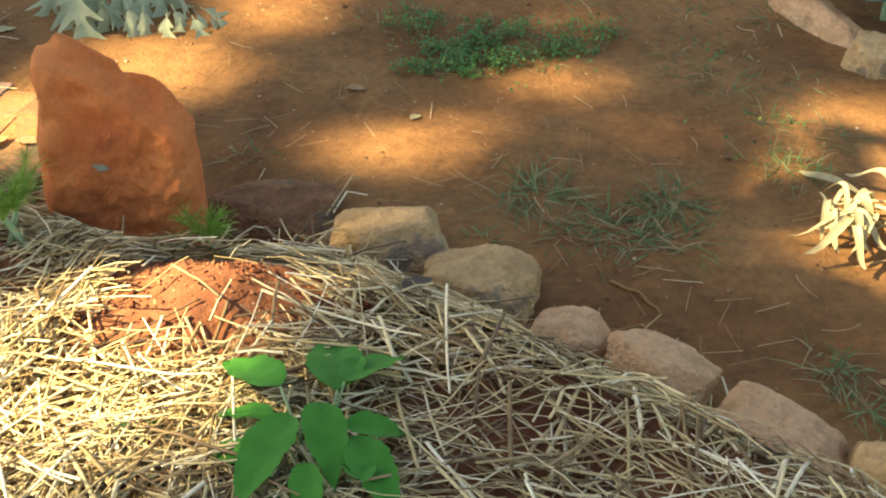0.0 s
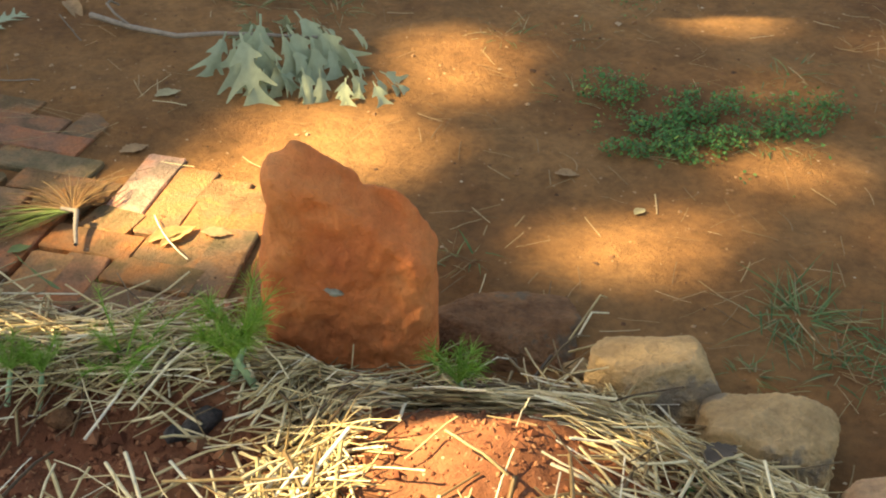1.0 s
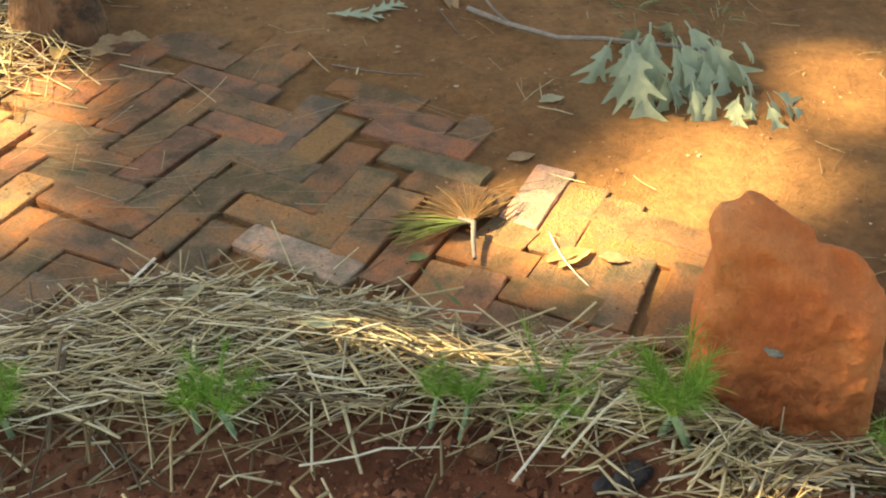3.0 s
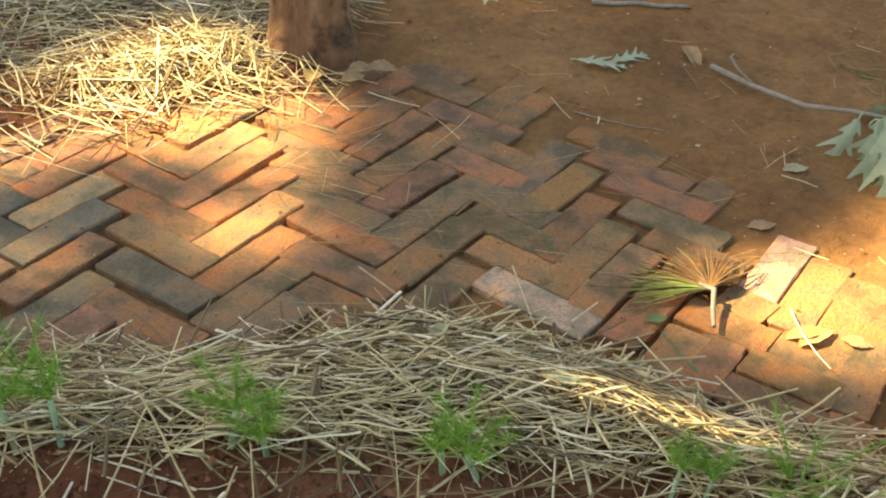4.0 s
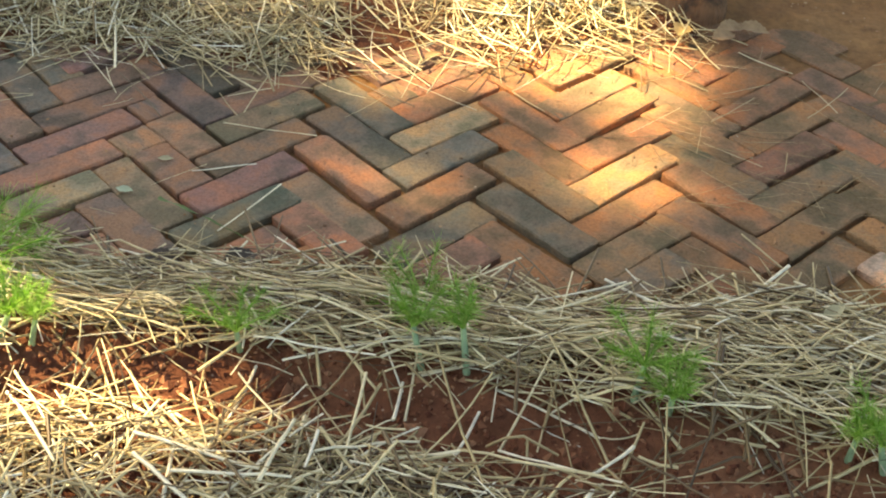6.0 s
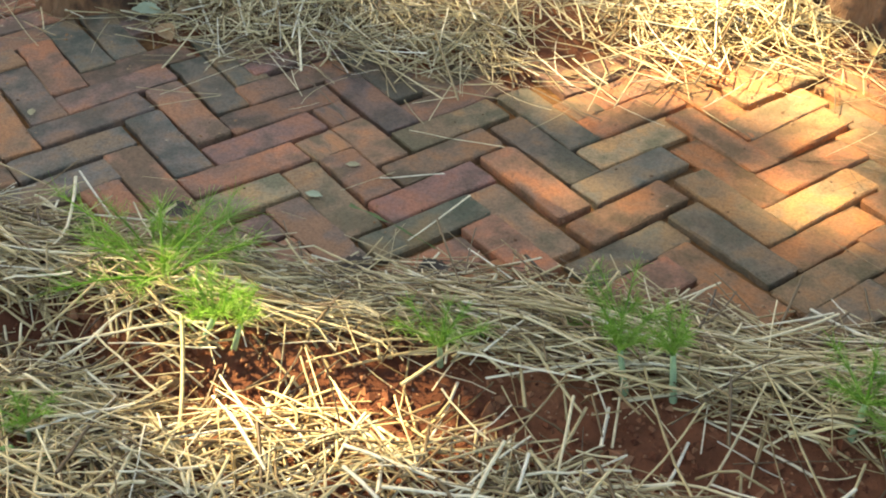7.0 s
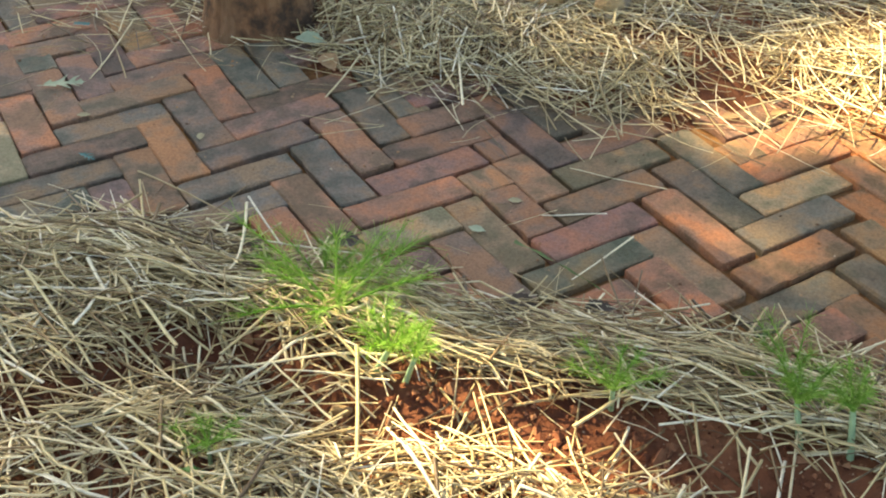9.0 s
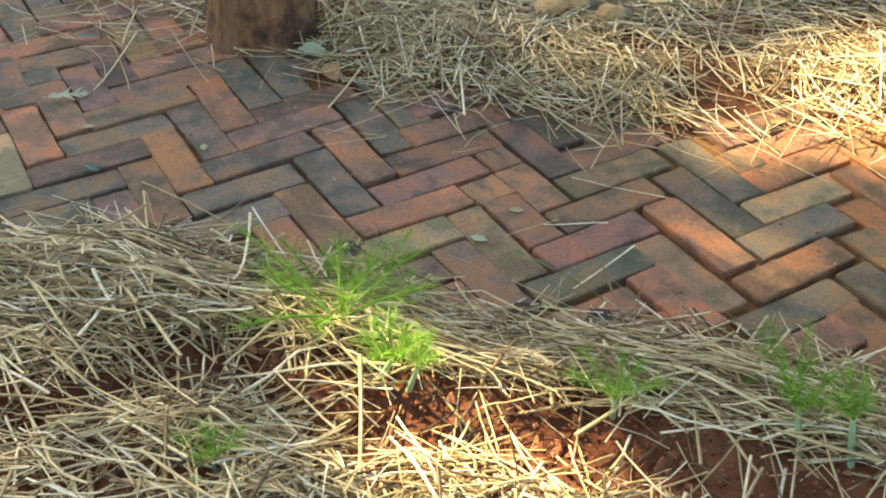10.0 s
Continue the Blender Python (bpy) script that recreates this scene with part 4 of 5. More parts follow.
# ---- feathery fennel seedlings ----
def fennel(seed, height, stem=0.4, wisp=1.0, count=7):
    """A thick pale stem that fans out into feathery fronds."""
    rng = np.random.default_rng(seed)
    ob = new("fennel_seedling")
    t = np.linspace(0, 1, 6)[:, None]
    lean = rng.normal(0, 0.12, 2) * height
    foot = np.array([0, 0, -0.012])
    neck = np.array([lean[0], lean[1], height * stem])
    arms, hairs = [], []

    def hair(p, d, ln, sag):
        u = np.linspace(0, 1, 4)[:, None]
        hairs.append(p + d * ln * u - np.array([0, 0, 1]) * (sag * ln * u**2))

    for s in range(count):
        a = 6.28 * (s + rng.uniform(-0.3, 0.3)) / count
        out = rng.uniform(0.2, 0.85) * wisp
        way = np.array([math.cos(a) * out, math.sin(a) * out, 1.0])
        ln = height * (1 - stem) * rng.uniform(0.75, 1.15)
        path = neck + way * ln * t * np.array([1, 1, 0.9]) - np.array([0, 0, 1]) * (0.22 * wisp * ln * t**2)
        arms.append(path)
        for _ in range(72):
            u = rng.uniform(0.12, 1.0) ** 0.8
            q = neck + way * ln * u * np.array([1, 1, 0.9]) - np.array([0, 0, 1]) * (0.22 * wisp * ln * u * u)
            d = way * 0.6 + rng.normal(0, 0.55, 3)
            d[2] = abs(d[2])
            d /= np.linalg.norm(d)
            hair(q, d, height * rng.uniform(0.10, 0.32) * (0.6 + 0.4 * wisp), 0.2)
    v, f = tubes(np.array([foot + (neck - foot) * t]), np.array([np.linspace(0.0056, 0.0040, 6)]), 7)
    part("stem", mesh_of("stem", v, f, M_FSTEM), ob, "pale green stem")
    v, f = tubes(np.array(hairs), np.array([np.linspace(0.00044, 0.00024, 4)] * len(hairs)), 3)
    v2, f2 = tubes(np.array(arms), np.array([np.linspace(0.0026, 0.0008, 6)] * len(arms)), 5)
    f = [list(q) for q in f] + [[int(c) + len(v) for c in q] for q in f2]
    v = np.vstack([v, v2])
    part("frond", mesh_of("frond", v, f, M_FENNEL), ob, "feathery bright green fronds")
    return tagged(ob, "feathery bright green fennel seedling in straw mulch", "seedling", "fennel seedlings")


def set_out(ob, x, y, scale, turn):
    ob.matrix_basis = pose(x, y, z_at(x, y) + 0.006, 0, 0, turn) @ Matrix.Scale(scale, 4)


kinds = [fennel(201, 0.122, 0.42), fennel(207, 0.112, 0.48, 0.9, 6), fennel(211, 0.125, 0.38, 1.1)]
wispy = fennel(215, 0.14, 0.15, 1.5, 9)
tagged(wispy, "loose wispy fennel seedling sprawling over straw", "seedling", "fennel seedlings")
for n, (x, y, s) in enumerate(SEEDLINGS):
    ob = kinds[n] if n < 3 else copy_thing(kinds[n % 3], Matrix())
    set_out(ob, x, y, s * 0.9, 47 * n)
for n, (x, y, s) in enumerate([(-0.455, -0.36, 0.95), (0.127, -0.260, 0.6), (-0.50, -0.29, 0.7), (1.04, -0.60, 0.6), (-0.43, -0.27, 0.6)]):
    ob = wispy if n == 0 else copy_thing(wispy, Matrix())
    set_out(ob, x, y, s, 70 * n)


# ---- broad-leaved plants ----
def leaf_mesh(name, length, outline, curl, fold, mat, seed):
    v, f = oak_leaf(length, curl, fold, seed) if outline == "oak" else leaf_grid(length, outline, curl, fold, seed)
    return mesh_of(name, v, f, mat)


def aim(root, tip, roll=0.0):
    """A pose whose +x runs from root to tip."""
    d = Vector(tip) - Vector(root)
    m = d.to_track_quat("X", "Z").to_matrix().to_4x4()
    return Matrix.Translation(root) @ m @ pose(0, 0, 0, roll, 0, 0)


def toothed_width(t):
    """Half width of a pointed, saw-edged leaf at t of its length."""
    return 0.70 * min(1.0, t) ** 0.62 * max(0.0, 1 - t) ** 1.15 * (1 + 0.12 * ((t * 9) % 1.0 - 0.5)) + 0.004


def leafy_plant():
    x0, y0 = 1.315, -1.262
    z0 = z_at(x0, y0)
    ob = thing("leafy_plant", (x0, y0, z0), "young leafy plant with serrated dark green leaves in straw", "plant")
    stems = []
    rows = [
        ((1.303, -1.204), (1.281, -1.114), 0.155), ((1.279, -1.240), (1.244, -1.188), 0.150), ((1.244, -1.272), (1.217, -1.223), 0.135), ((1.294, -1.250), (1.217, -1.310), 0.155),
        ((1.355, -1.232), (1.400, -1.126), 0.150), ((1.365, -1.228), (1.445, -1.189), 0.155), ((1.339, -1.286), (1.386, -1.297), 0.150), ((1.339, -1.299), (1.341, -1.385), 0.145),
        ((1.324, -1.251), (1.303, -1.332), 0.160), ((1.281, -1.312), (1.262, -1.370), 0.145), ((1.258, -1.317), (1.233, -1.306), 0.120), ((1.287, -1.362), (1.311, -1.380), 0.115),
        ((1.320, -1.362), (1.334, -1.316), 0.145),
    ]
    for n, (a, b, z) in enumerate(rows):
        ln = math.dist(a, b)
        me = leaf_mesh("leaf", max(ln, 0.06) * 1.22, toothed_width, 0.16, 0.28, M_LEAF, n)
        leaf = part("leaf", me, ob)
        leaf.matrix_basis = Matrix.Translation((-x0, -y0, -z0)) @ aim((*a, z), (*b, z - 0.012), 12 * math.sin(n * 2.3))
        t = np.linspace(0, 1, 6)[:, None]
        tip = np.array([a[0] - x0, a[1] - y0, z - z0])
        stems.append(tip * t * np.array([1, 1, 1]) + np.array([0, 0, -0.01]) * (1 - t))
    v, f = tubes(np.array(stems), np.array([np.linspace(0.0028, 0.0013, 6)] * len(stems)), 5)
    part("stem", mesh_of("stem", v, f, M_FSTEM), ob, "thin pale green stems")


leafy_plant()


def small_weed(x, y, leaves, size, label, mat, seed):
    rng = np.random.default_rng(seed)
    z = z_at(x, y)
    ob = thing("weed", (x, y, z - 0.004), label, "weed", "small weeds")
    stems = []
    for n in range(leaves):
        a = n * 2.4 + rng.uniform(-0.3, 0.3)
        h = size * rng.uniform(0.5, 1.1)
        root = np.array([math.cos(a) * size * 0.25, math.sin(a) * size * 0.25, h])
        tip = np.array([math.cos(a) * size * 1.05, math.sin(a) * size * 1.05, h * 0.95])
        leaf = part("leaf", leaf_mesh("leaf", size * 0.85, oval_width, 0.15, 0.15, mat, n), ob)
        leaf.matrix_basis = aim(tuple(root), tuple(tip))
        t = np.linspace(0, 1, 4)[:, None]
        stems.append(root * t)
    v, f = tubes(np.array(stems), np.full((leaves, 4), 0.0011), 4)
    part("stem", mesh_of("stem", v, f, M_FSTEM), ob)


small_weed(1.161, -1.154, 5, 0.030, "small weed sprouting through straw", M_CLOVER, 1)
small_weed(1.093, -1.111, 4, 0.022, "small weed sprouting through straw", M_CLOVER, 2)
small_weed(0.008, 0.964, 7, 0.035, "small green weed in the straw border", M_CLOVER, 3)
small_weed(0.404, 0.928, 7, 0.035, "small green weed beside the tree trunk", M_CLOVER, 4)
small_weed(-0.484, -0.689, 6, 0.03, "small green weed in straw", M_CLOVER, 5)
small_weed(1.827, -1.448, 4, 0.035, "small pale weed beside an edging stone", M_OAK, 6)
small_weed(1.512, -1.054, 5, 0.02, "small weed sprouting through straw", M_CLOVER, 7)


def broad_plant(x, y, seed):
    ob = thing("leafy_plant", (x, y, z_at(x, y) - 0.005), "plant with broad blue green leaves behind the stones", "plant")
    rng = np.random.default_rng(seed)
    for n in range(7):
        a = n * 0.9 + rng.uniform(-0.2, 0.2)
        leaf = part("leaf", leaf_mesh("leaf", 0.16, lambda t: max(0.01, 0.42 * math.sin(math.pi * t**0.8) ** 0.7), 0.15, 0.12, M_TEAL, n), ob)
        leaf.matrix_basis = aim((0.02 * math.cos(a), 0.02 * math.sin(a), 0.05), (0.16 * math.cos(a), 0.16 * math.sin(a), 0.12))
    v, f = tubes(np.array([[(0, 0, -0.01), (0, 0.003, 0.03), (0, 0, 0.07)]]), np.array([[0.008, 0.007, 0.005]]), 6)
    part("stem", mesh_of("stem", v, f, M_FSTEM), ob)


broad_plant(2.92, -0.50, 1)
broad_plant(3.02, -0.40, 2)


# ---- grass and clover ----
def tuft(x, y, count, length, spread, seed, lean=(0.0, 0.0), mat=None, label="low tuft of coarse grass on bare clay"):
    rng = np.random.default_rng(seed)
    a = rng.uniform(0, 6.28, count)
    roots = np.stack([np.cos(a), np.sin(a), a * 0], axis=1) * rng.uniform(0, spread, count)[:, None]
    roots[:, 2] = surface(x + roots[:, 0], y + roots[:, 1]) - z_at(x, y) - 0.003
    b = a + rng.normal(0, 1.2, count)
    ways = np.stack([np.cos(b) + lean[0], np.sin(b) + lean[1], rng.uniform(0.02, 0.6, count)], axis=1)
    ln = length * rng.uniform(0.25, 1.1, count)
    v, f = blades(roots, ways, ln, rng.uniform(0.0007, 0.0018, count), rng.uniform(0.1, 0.45, count), rng)
    ob = tagged(new("grass_tuft", mesh_of("grass_tuft", v, f, mat or M_GRASS)), label, "grass", "grass tufts")
    ob.matrix_basis = pose(x, y, z_at(x, y))
    return ob


NEAR_TUFTS = [
    (1.906, -0.779, 70, 0.085, 0.045), (2.076, -0.880, 60, 0.075, 0.035), (1.958, -0.921, 60, 0.065, 0.05), (2.023, -0.976, 40, 0.065, 0.045), (1.765, -0.852, 26, 0.04, 0.02),
    (2.301, -0.885, 50, 0.06, 0.04), (2.317, -0.924, 36, 0.055, 0.035), (2.451, -0.851, 34, 0.05, 0.03), (2.394, -0.761, 26, 0.05, 0.03), (2.414, -0.443, 24, 0.045, 0.03),
    (2.428, -0.586, 40, 0.05, 0.045), (2.399, -0.532, 26, 0.045, 0.035), (2.202, -0.374, 36, 0.045, 0.04), (2.707, -0.396, 22, 0.07, 0.03), (2.576, -0.284, 22, 0.05, 0.03),
]
FAR_TUFTS = [
    (1.943, -0.961, 40, 0.055, 0.05), (2.041, -0.887, 30, 0.06, 0.04), (1.874, -0.891, 30, 0.06, 0.04), (2.010, -1.313, 24, 0.05, 0.03), (1.987, -1.399, 16, 0.05, 0.03),
    (2.537, -0.490, 18, 0.05, 0.04), (2.540, -0.675, 18, 0.05, 0.04), (1.558, -0.454, 10, 0.05, 0.02), (2.401, -0.174, 20, 0.06, 0.05), (2.002, 0.213, 16, 0.06, 0.04),
    (2.162, 0.167, 18, 0.05, 0.04), (1.758, 0.47, 14, 0.08, 0.04), (1.98, -0.066, 16, 0.05, 0.05), (1.623, 0.575, 18, 0.10, 0.05),
]
for n, (x, y, c, ln, sp) in enumerate(NEAR_TUFTS + FAR_TUFTS):
    tuft(x, y, int(c * 3.0), ln * 1.2, sp * 1.5, 300 + n, (0.35 * math.sin(n * 1.7), -0.3))
rng = np.random.default_rng(95)


def leaflets(name, q, size, label, seed):
    rng = np.random.default_rng(seed)
    n = len(q)
    ang = np.arange(6) * math.pi / 3
    out = np.stack([np.cos(ang) * 1.0, np.sin(ang) * 0.8, 0 * ang], axis=1)
    nrm = rng.normal(0, 0.45, (n, 2))
    a = rng.uniform(0, 6.28, n)
    c, s = np.cos(a)[:, None], np.sin(a)[:, None]
    sz = (size * rng.uniform(0.5, 1.2, n))[:, None]
    x, y = (out[:, 0] * c - out[:, 1] * s) * sz, (out[:, 0] * s + out[:, 1] * c) * sz
    z = x * nrm[:, :1] + y * nrm[:, 1:] + (surface(q[:, 0], q[:, 1]) + 0.004 + rng.random(n) ** 1.5 * 0.022)[:, None]
    v = np.stack([x + q[:, :1], y + q[:, 1:], z], axis=2).reshape(-1, 3)
    f = np.arange(6 * n).reshape(-1, 6)
    return tagged(new(name, mesh_of(name, v, f, M_CLOVER, False)), label, "weeds", kind="stuff")


def clump(x, y, cx, cy, rx, ry):
    return np.clip(1.3 - ((x - cx) / rx) ** 2 - ((y - cy) / ry) ** 2, 0, 1) * smooth(-0.12, 0.15, fbm(x, y, 30, 3, 97))


leaflets("clover_patch", pick(rng, 4200, (1.8, 2.7, -0.6, 0.15), lambda x, y: np.maximum.reduce([clump(x, y, 2.059, -0.273, 0.15, 0.11), clump(x, y, 2.14, -0.231, 0.13, 0.09), clump(x, y, 2.058, -0.094, 0.09, 0.07) * 0.6, clump(x, y, 2.268, -0.307, 0.14, 0.07) * 0.6])), 0.0030, "patch of low green clover on bare clay", 98)
leaflets("creeping_weeds", pick(rng, 420, (1.9, 2.9, -1.3, 0.3), lambda x, y: smooth(0.12, 0.3, fbm(x, y, 4, 3, 99)) * 0.6), 0.0032, "sparse creeping weeds on bare clay", 99)


# ---- cut oak branch and fallen leaves ----
def oak_branch():
    ox, oy = 1.526, 0.331
    z0 = z_at(ox, oy)
    ob = thing("oak_branch", (ox - 0.03, oy - 0.055, z0), "cut oak branch with wilted grey green lobed leaves on clay", "branch")
    rng = np.random.default_rng(41)
    stick = np.array([(1.319, 0.667, 0.012), (1.373, 0.566, 0.016), (1.432, 0.458, 0.03), (1.491, 0.395, 0.05), (1.563, 0.343, 0.055), (1.653, 0.304, 0.05)]) - (ox, oy, 0)
    side = np.array([(1.373, 0.566, 0.016), (1.354, 0.61, 0.03), (1.35, 0.655, 0.035), (1.364, 0.678, 0.03), (1.374, 0.689, 0.02), (1.383, 0.695, 0.012)]) - (ox, oy, 0)
    v, f = tubes(np.array([stick, side]), np.array([np.linspace(0.006, 0.003, 6), np.linspace(0.003, 0.002, 6)]), 7)
    part("twig", mesh_of("twig", v, f, M_TWIG), ob, "grey twig")
    metas = [leaf_mesh("leaf", ln, "oak", c, fo, M_OAK, s) for ln, c, fo, s in ((0.17, 0.45, 0.3, 1), (0.15, 0.55, 0.25, 2), (0.125, 0.5, -0.35, 3), (0.10, 0.4, 0.3, 4))]
    spots = [
        (1.481, 0.362, -104, 0.13, 1), (1.49, 0.352, -100, 0.15, 0), (1.527, 0.353, -88, 0.14, 0), (1.563, 0.354, -80, 0.15, 1), (1.491, 0.438, -122, 0.10, 2), (1.582, 0.366, -62, 0.14, 1),
        (1.617, 0.335, -95, 0.11, 1), (1.636, 0.368, -60, 0.12, 1), (1.663, 0.326, -45, 0.10, 2), (1.655, 0.401, -20, 0.12, 2), (1.602, 0.442, 30, 0.10, 2), (1.547, 0.462, 80, 0.10, 1), (1.651, 0.241, -75, 0.07, 2),
    ]
    spots += [
        (1.687, 0.221, -50, 0.06, 2), (1.677, 0.2, -100, 0.05, 3), (1.633, 0.219, -115, 0.06, 3), (1.597, 0.249, -100, 0.08, 2), (1.705, 0.232, -25, 0.05, 3), (1.571, 0.269, -85, 0.08, 2), (1.535, 0.3, -95, 0.10, 1),
        (1.71, 0.381, 10, 0.09, 2), (1.631, 0.498, 60, 0.08, 2), (1.508, 0.32, -118, 0.11, 0), (1.676, 0.478, 40, 0.07, 2), (1.619, 0.421, -75, 0.14, 1), (1.546, 0.407, -105, 0.16, 0),
    ]
    spots += [(x + 0.02 * math.sin(3 * k), y + 0.03 * math.cos(5 * k), a + 35 * math.sin(7 * k), z * 0.7, min(3, kind + 1)) for k, (x, y, a, z, kind) in enumerate(spots) if k % 4]
    for n, (x, y, a, z, kind) in enumerate(spots):
        leaf = part("leaf", metas[kind], ob)
        a = radians(a + rng.normal(0, 6))
        leaf.matrix_basis = aim((x - ox + 0.008, y - oy - 0.07, z * 0.62), (x - ox + 0.008 + math.cos(a), y - oy - 0.07 + math.sin(a), z * 0.62 - 0.75 + 0.3 * math.sin(n * 1.9)), rng.normal(0, 22))


oak_branch()


def fallen(name, x, y, turn, length, outline, mat, label, curl=0.1, fold=0.2, lift=0.003, tilt=0.0, seed=0):
    ob = tagged(new(name, leaf_mesh(name, length, outline, curl, fold, mat, seed)), label, "leaf")
    ob.matrix_basis = pose(x, y, z_at(x, y) + lift, tilt, 0, turn)
    return ob


def slim(t):
    return max(0.006, 0.17 * math.sin(math.pi * t**0.8))


def wide(t):
    return max(0.01, 0.30 * math.sin(math.pi * t**0.9) + 0.02 * math.sin(t * 40))


OAKS = [(1.019, 0.664, -18, 0.115), (1.091, 0.648, 25, 0.10), (0.844, 1.073, -55, 0.13), (-1.213, 0.155, 32, 0.085)]
for n, (x, y, a, ln) in enumerate(OAKS):
    fallen("oak_leaf", x, y, a, ln, "oak", M_OAK, "fallen pale green lobed oak leaf", 0.05, 0.25, 0.008, 8 * math.sin(n), n)
fallen("dead_leaf", 1.265, 0.726, -85, 0.10, slim, M_BROWNLEAF, "curled grey brown dead leaf on clay", 0.15, 0.7, 0.002)
fallen("dead_leaf", 1.175, -0.241, 25, 0.072, slim, M_YELLOW, "curled yellow dead leaf on the bricks", -0.02, 0.4, 0.002)
fallen("dead_leaf", 1.162, -0.222, 12, 0.075, slim, M_YELLOW, "curled yellow dead leaf on the bricks", 0.02, 0.35, 0.002, 4)
fallen("dead_leaf", 1.241, -0.229, -30, 0.045, wide, M_BROWNLEAF, "dry tan leaf on the bricks", 0.05, 0.1)
fallen("dead_leaf", 1.199, 0.073, 5, 0.05, wide, M_BROWNLEAF, "dry tan leaf on clay", 0.02, 0.1, -0.004)
fallen("dead_leaf", 1.302, 0.217, 10, 0.05, wide, M_PALE, "pale dry leaf on clay", 0.05, 0.2)
fallen("dead_leaf", 0.974, -0.169, 10, 0.035, wide, M_GRASS, "small green leaf on the bricks", 0.05, 0.2)
fallen("dead_leaf", 0.656, -0.251, 55, 0.06, slim, M_PALE, "pale leaf lying on straw", 0.05, 0.5, 0.03)
fallen("dead_leaf", 0.789, -0.37, -25, 0.07, slim, M_OAK, "pale green leaf lying on straw", 0.05, 0.3, 0.03)
fallen("dead_leaf", -0.324, 0.058, 8, 0.024, wide, M_PALE, "tiny pale leaf on the bricks", 0.02, 0.1)
fallen("dead_leaf", -0.363, -0.031, -8, 0.028, wide, M_OAK, "tiny pale leaf on the bricks", 0.02, 0.1)
fallen("dead_leaf", -0.869, 0.101, -70, 0.022, wide, M_PALE, "tiny pale leaf on the bricks", 0.02, 0.1)
fallen("dead_leaf", -1.099, 0.092, 20, 0.024, wide, M_PALE, "tiny pale leaf on the bricks", 0.02, 0.1)
fallen("dead_leaf", -1.032, -0.023, -10, 0.036, "oak", M_TEAL, "small grey blue curled leaf on the bricks", 0.1, 0.4, 0.006)
fallen("plastic_scrap", -1.276, 0.395, 15, 0.03, lambda t: 0.2, M_TEAL, "small pale blue scrap of plastic on the bricks", 0.05, 0.3, 0.008)
fallen("dead_leaf", -0.22, 0.385, 30, 0.04, wide, M_PALE, "pale dry leaf beside the straw", 0.05, 0.2)
fallen("dead_leaf", -0.033, 0.421, 20, 0.035, wide, M_BROWNLEAF, "dry leaf at the edge of the straw", 0.05, 0.2)
fallen("dead_leaf", 0.05, 0.454, 40, 0.04, wide, M_BROWNLEAF, "dry leaf at the edge of the straw", 0.05, 0.2)
for n, (x, y, a, m) in enumerate([(0.504, 0.587, 70, M_YELLOW), (0.58, 0.627, 20, M_BROWNLEAF), (0.619, 0.644, -10, M_BROWNLEAF), (0.568, 0.581, 40, M_BROWNLEAF), (-0.746, 0.442, 60, M_BROWNLEAF), (-0.762, 0.401, -50, M_BROWNLEAF), (-0.835, 0.446, 10, M_OAK), (-0.661, 0.463, 15, M_BROWNLEAF)]):
    fallen("dead_leaf", x, y, a, 0.06, wide, m, "dry leaf in the straw beside a trunk", 0.1, 0.35, 0.02, 10, n)
fallen("dead_leaf", -0.633, -0.209, 160, 0.10, wide, M_DARKLEAF, "dark grey dead leaf half under straw", 0.1, 0.2, 0.012)
for n, (x, y, a) in enumerate([(-0.547, -0.153, 20), (-0.263, -0.21, -10), (-0.153, -0.213, 40)]):
    fallen("dead_leaf", x, y, a, 0.055, wide, M_DARKLEAF, "dark dead leaf at the edge of the bricks", 0.1, 0.4, 0.02, 15, n)
fallen("green_leaf", -0.279, -0.085, -22, 0.15, lambda t: 0.018 * (1.05 - t), M_GRASS, "green blade of grass on the bricks", 0.1, 0.2, 0.03)
fallen("green_leaf", 1.018, -0.302, 115, 0.10, lambda t: 0.03 * (1.05 - t), M_GRASS, "green blade of grass in straw", -0.2, 0.2, 0.01)
fallen("dead_leaf", 1.851, -0.458, 20, 0.028, wide, M_PALE, "small pale leaf on clay", 0.05, 0.3)
fallen("dead_leaf", 1.804, -0.301, -30, 0.04, wide, M_BROWNLEAF, "brown dead leaf on clay", 0.05, 0.3)
fallen("dead_leaf", 2.033, -1.363, -50, 0.06, wide, M_BROWNLEAF, "brown dead leaf on clay", 0.05, 0.3)
fallen("dead_leaf", 1.529, -1.041, 10, 0.05, wide, M_DARKLEAF, "grey dead leaf in straw", 0.05, 0.3, 0.03)


def twig(points, r, label, mat=M_TWIG):
    p = np.array(points, float)
    t = np.linspace(0, 1, 12)
    s = np.linspace(0, 1, len(p))
    path = np.stack([np.interp(t, s, p[:, k]) for k in range(2)], axis=1)
    path += 0.002 * np.stack([np.sin(t * 17), np.cos(t * 13)], axis=1)
    z = surface(path[:, 0], path[:, 1]) + r * 0.8
    m = path.mean(axis=0)
    v, f = tubes(np.column_stack([path - m, z])[None], (r * (1 - 0.4 * t))[None], 7)
    ob = tagged(new("twig", mesh_of("twig", v, f, mat)), label, "twig", "fallen twigs")
    ob.matrix_basis = pose(m[0], m[1], 0)


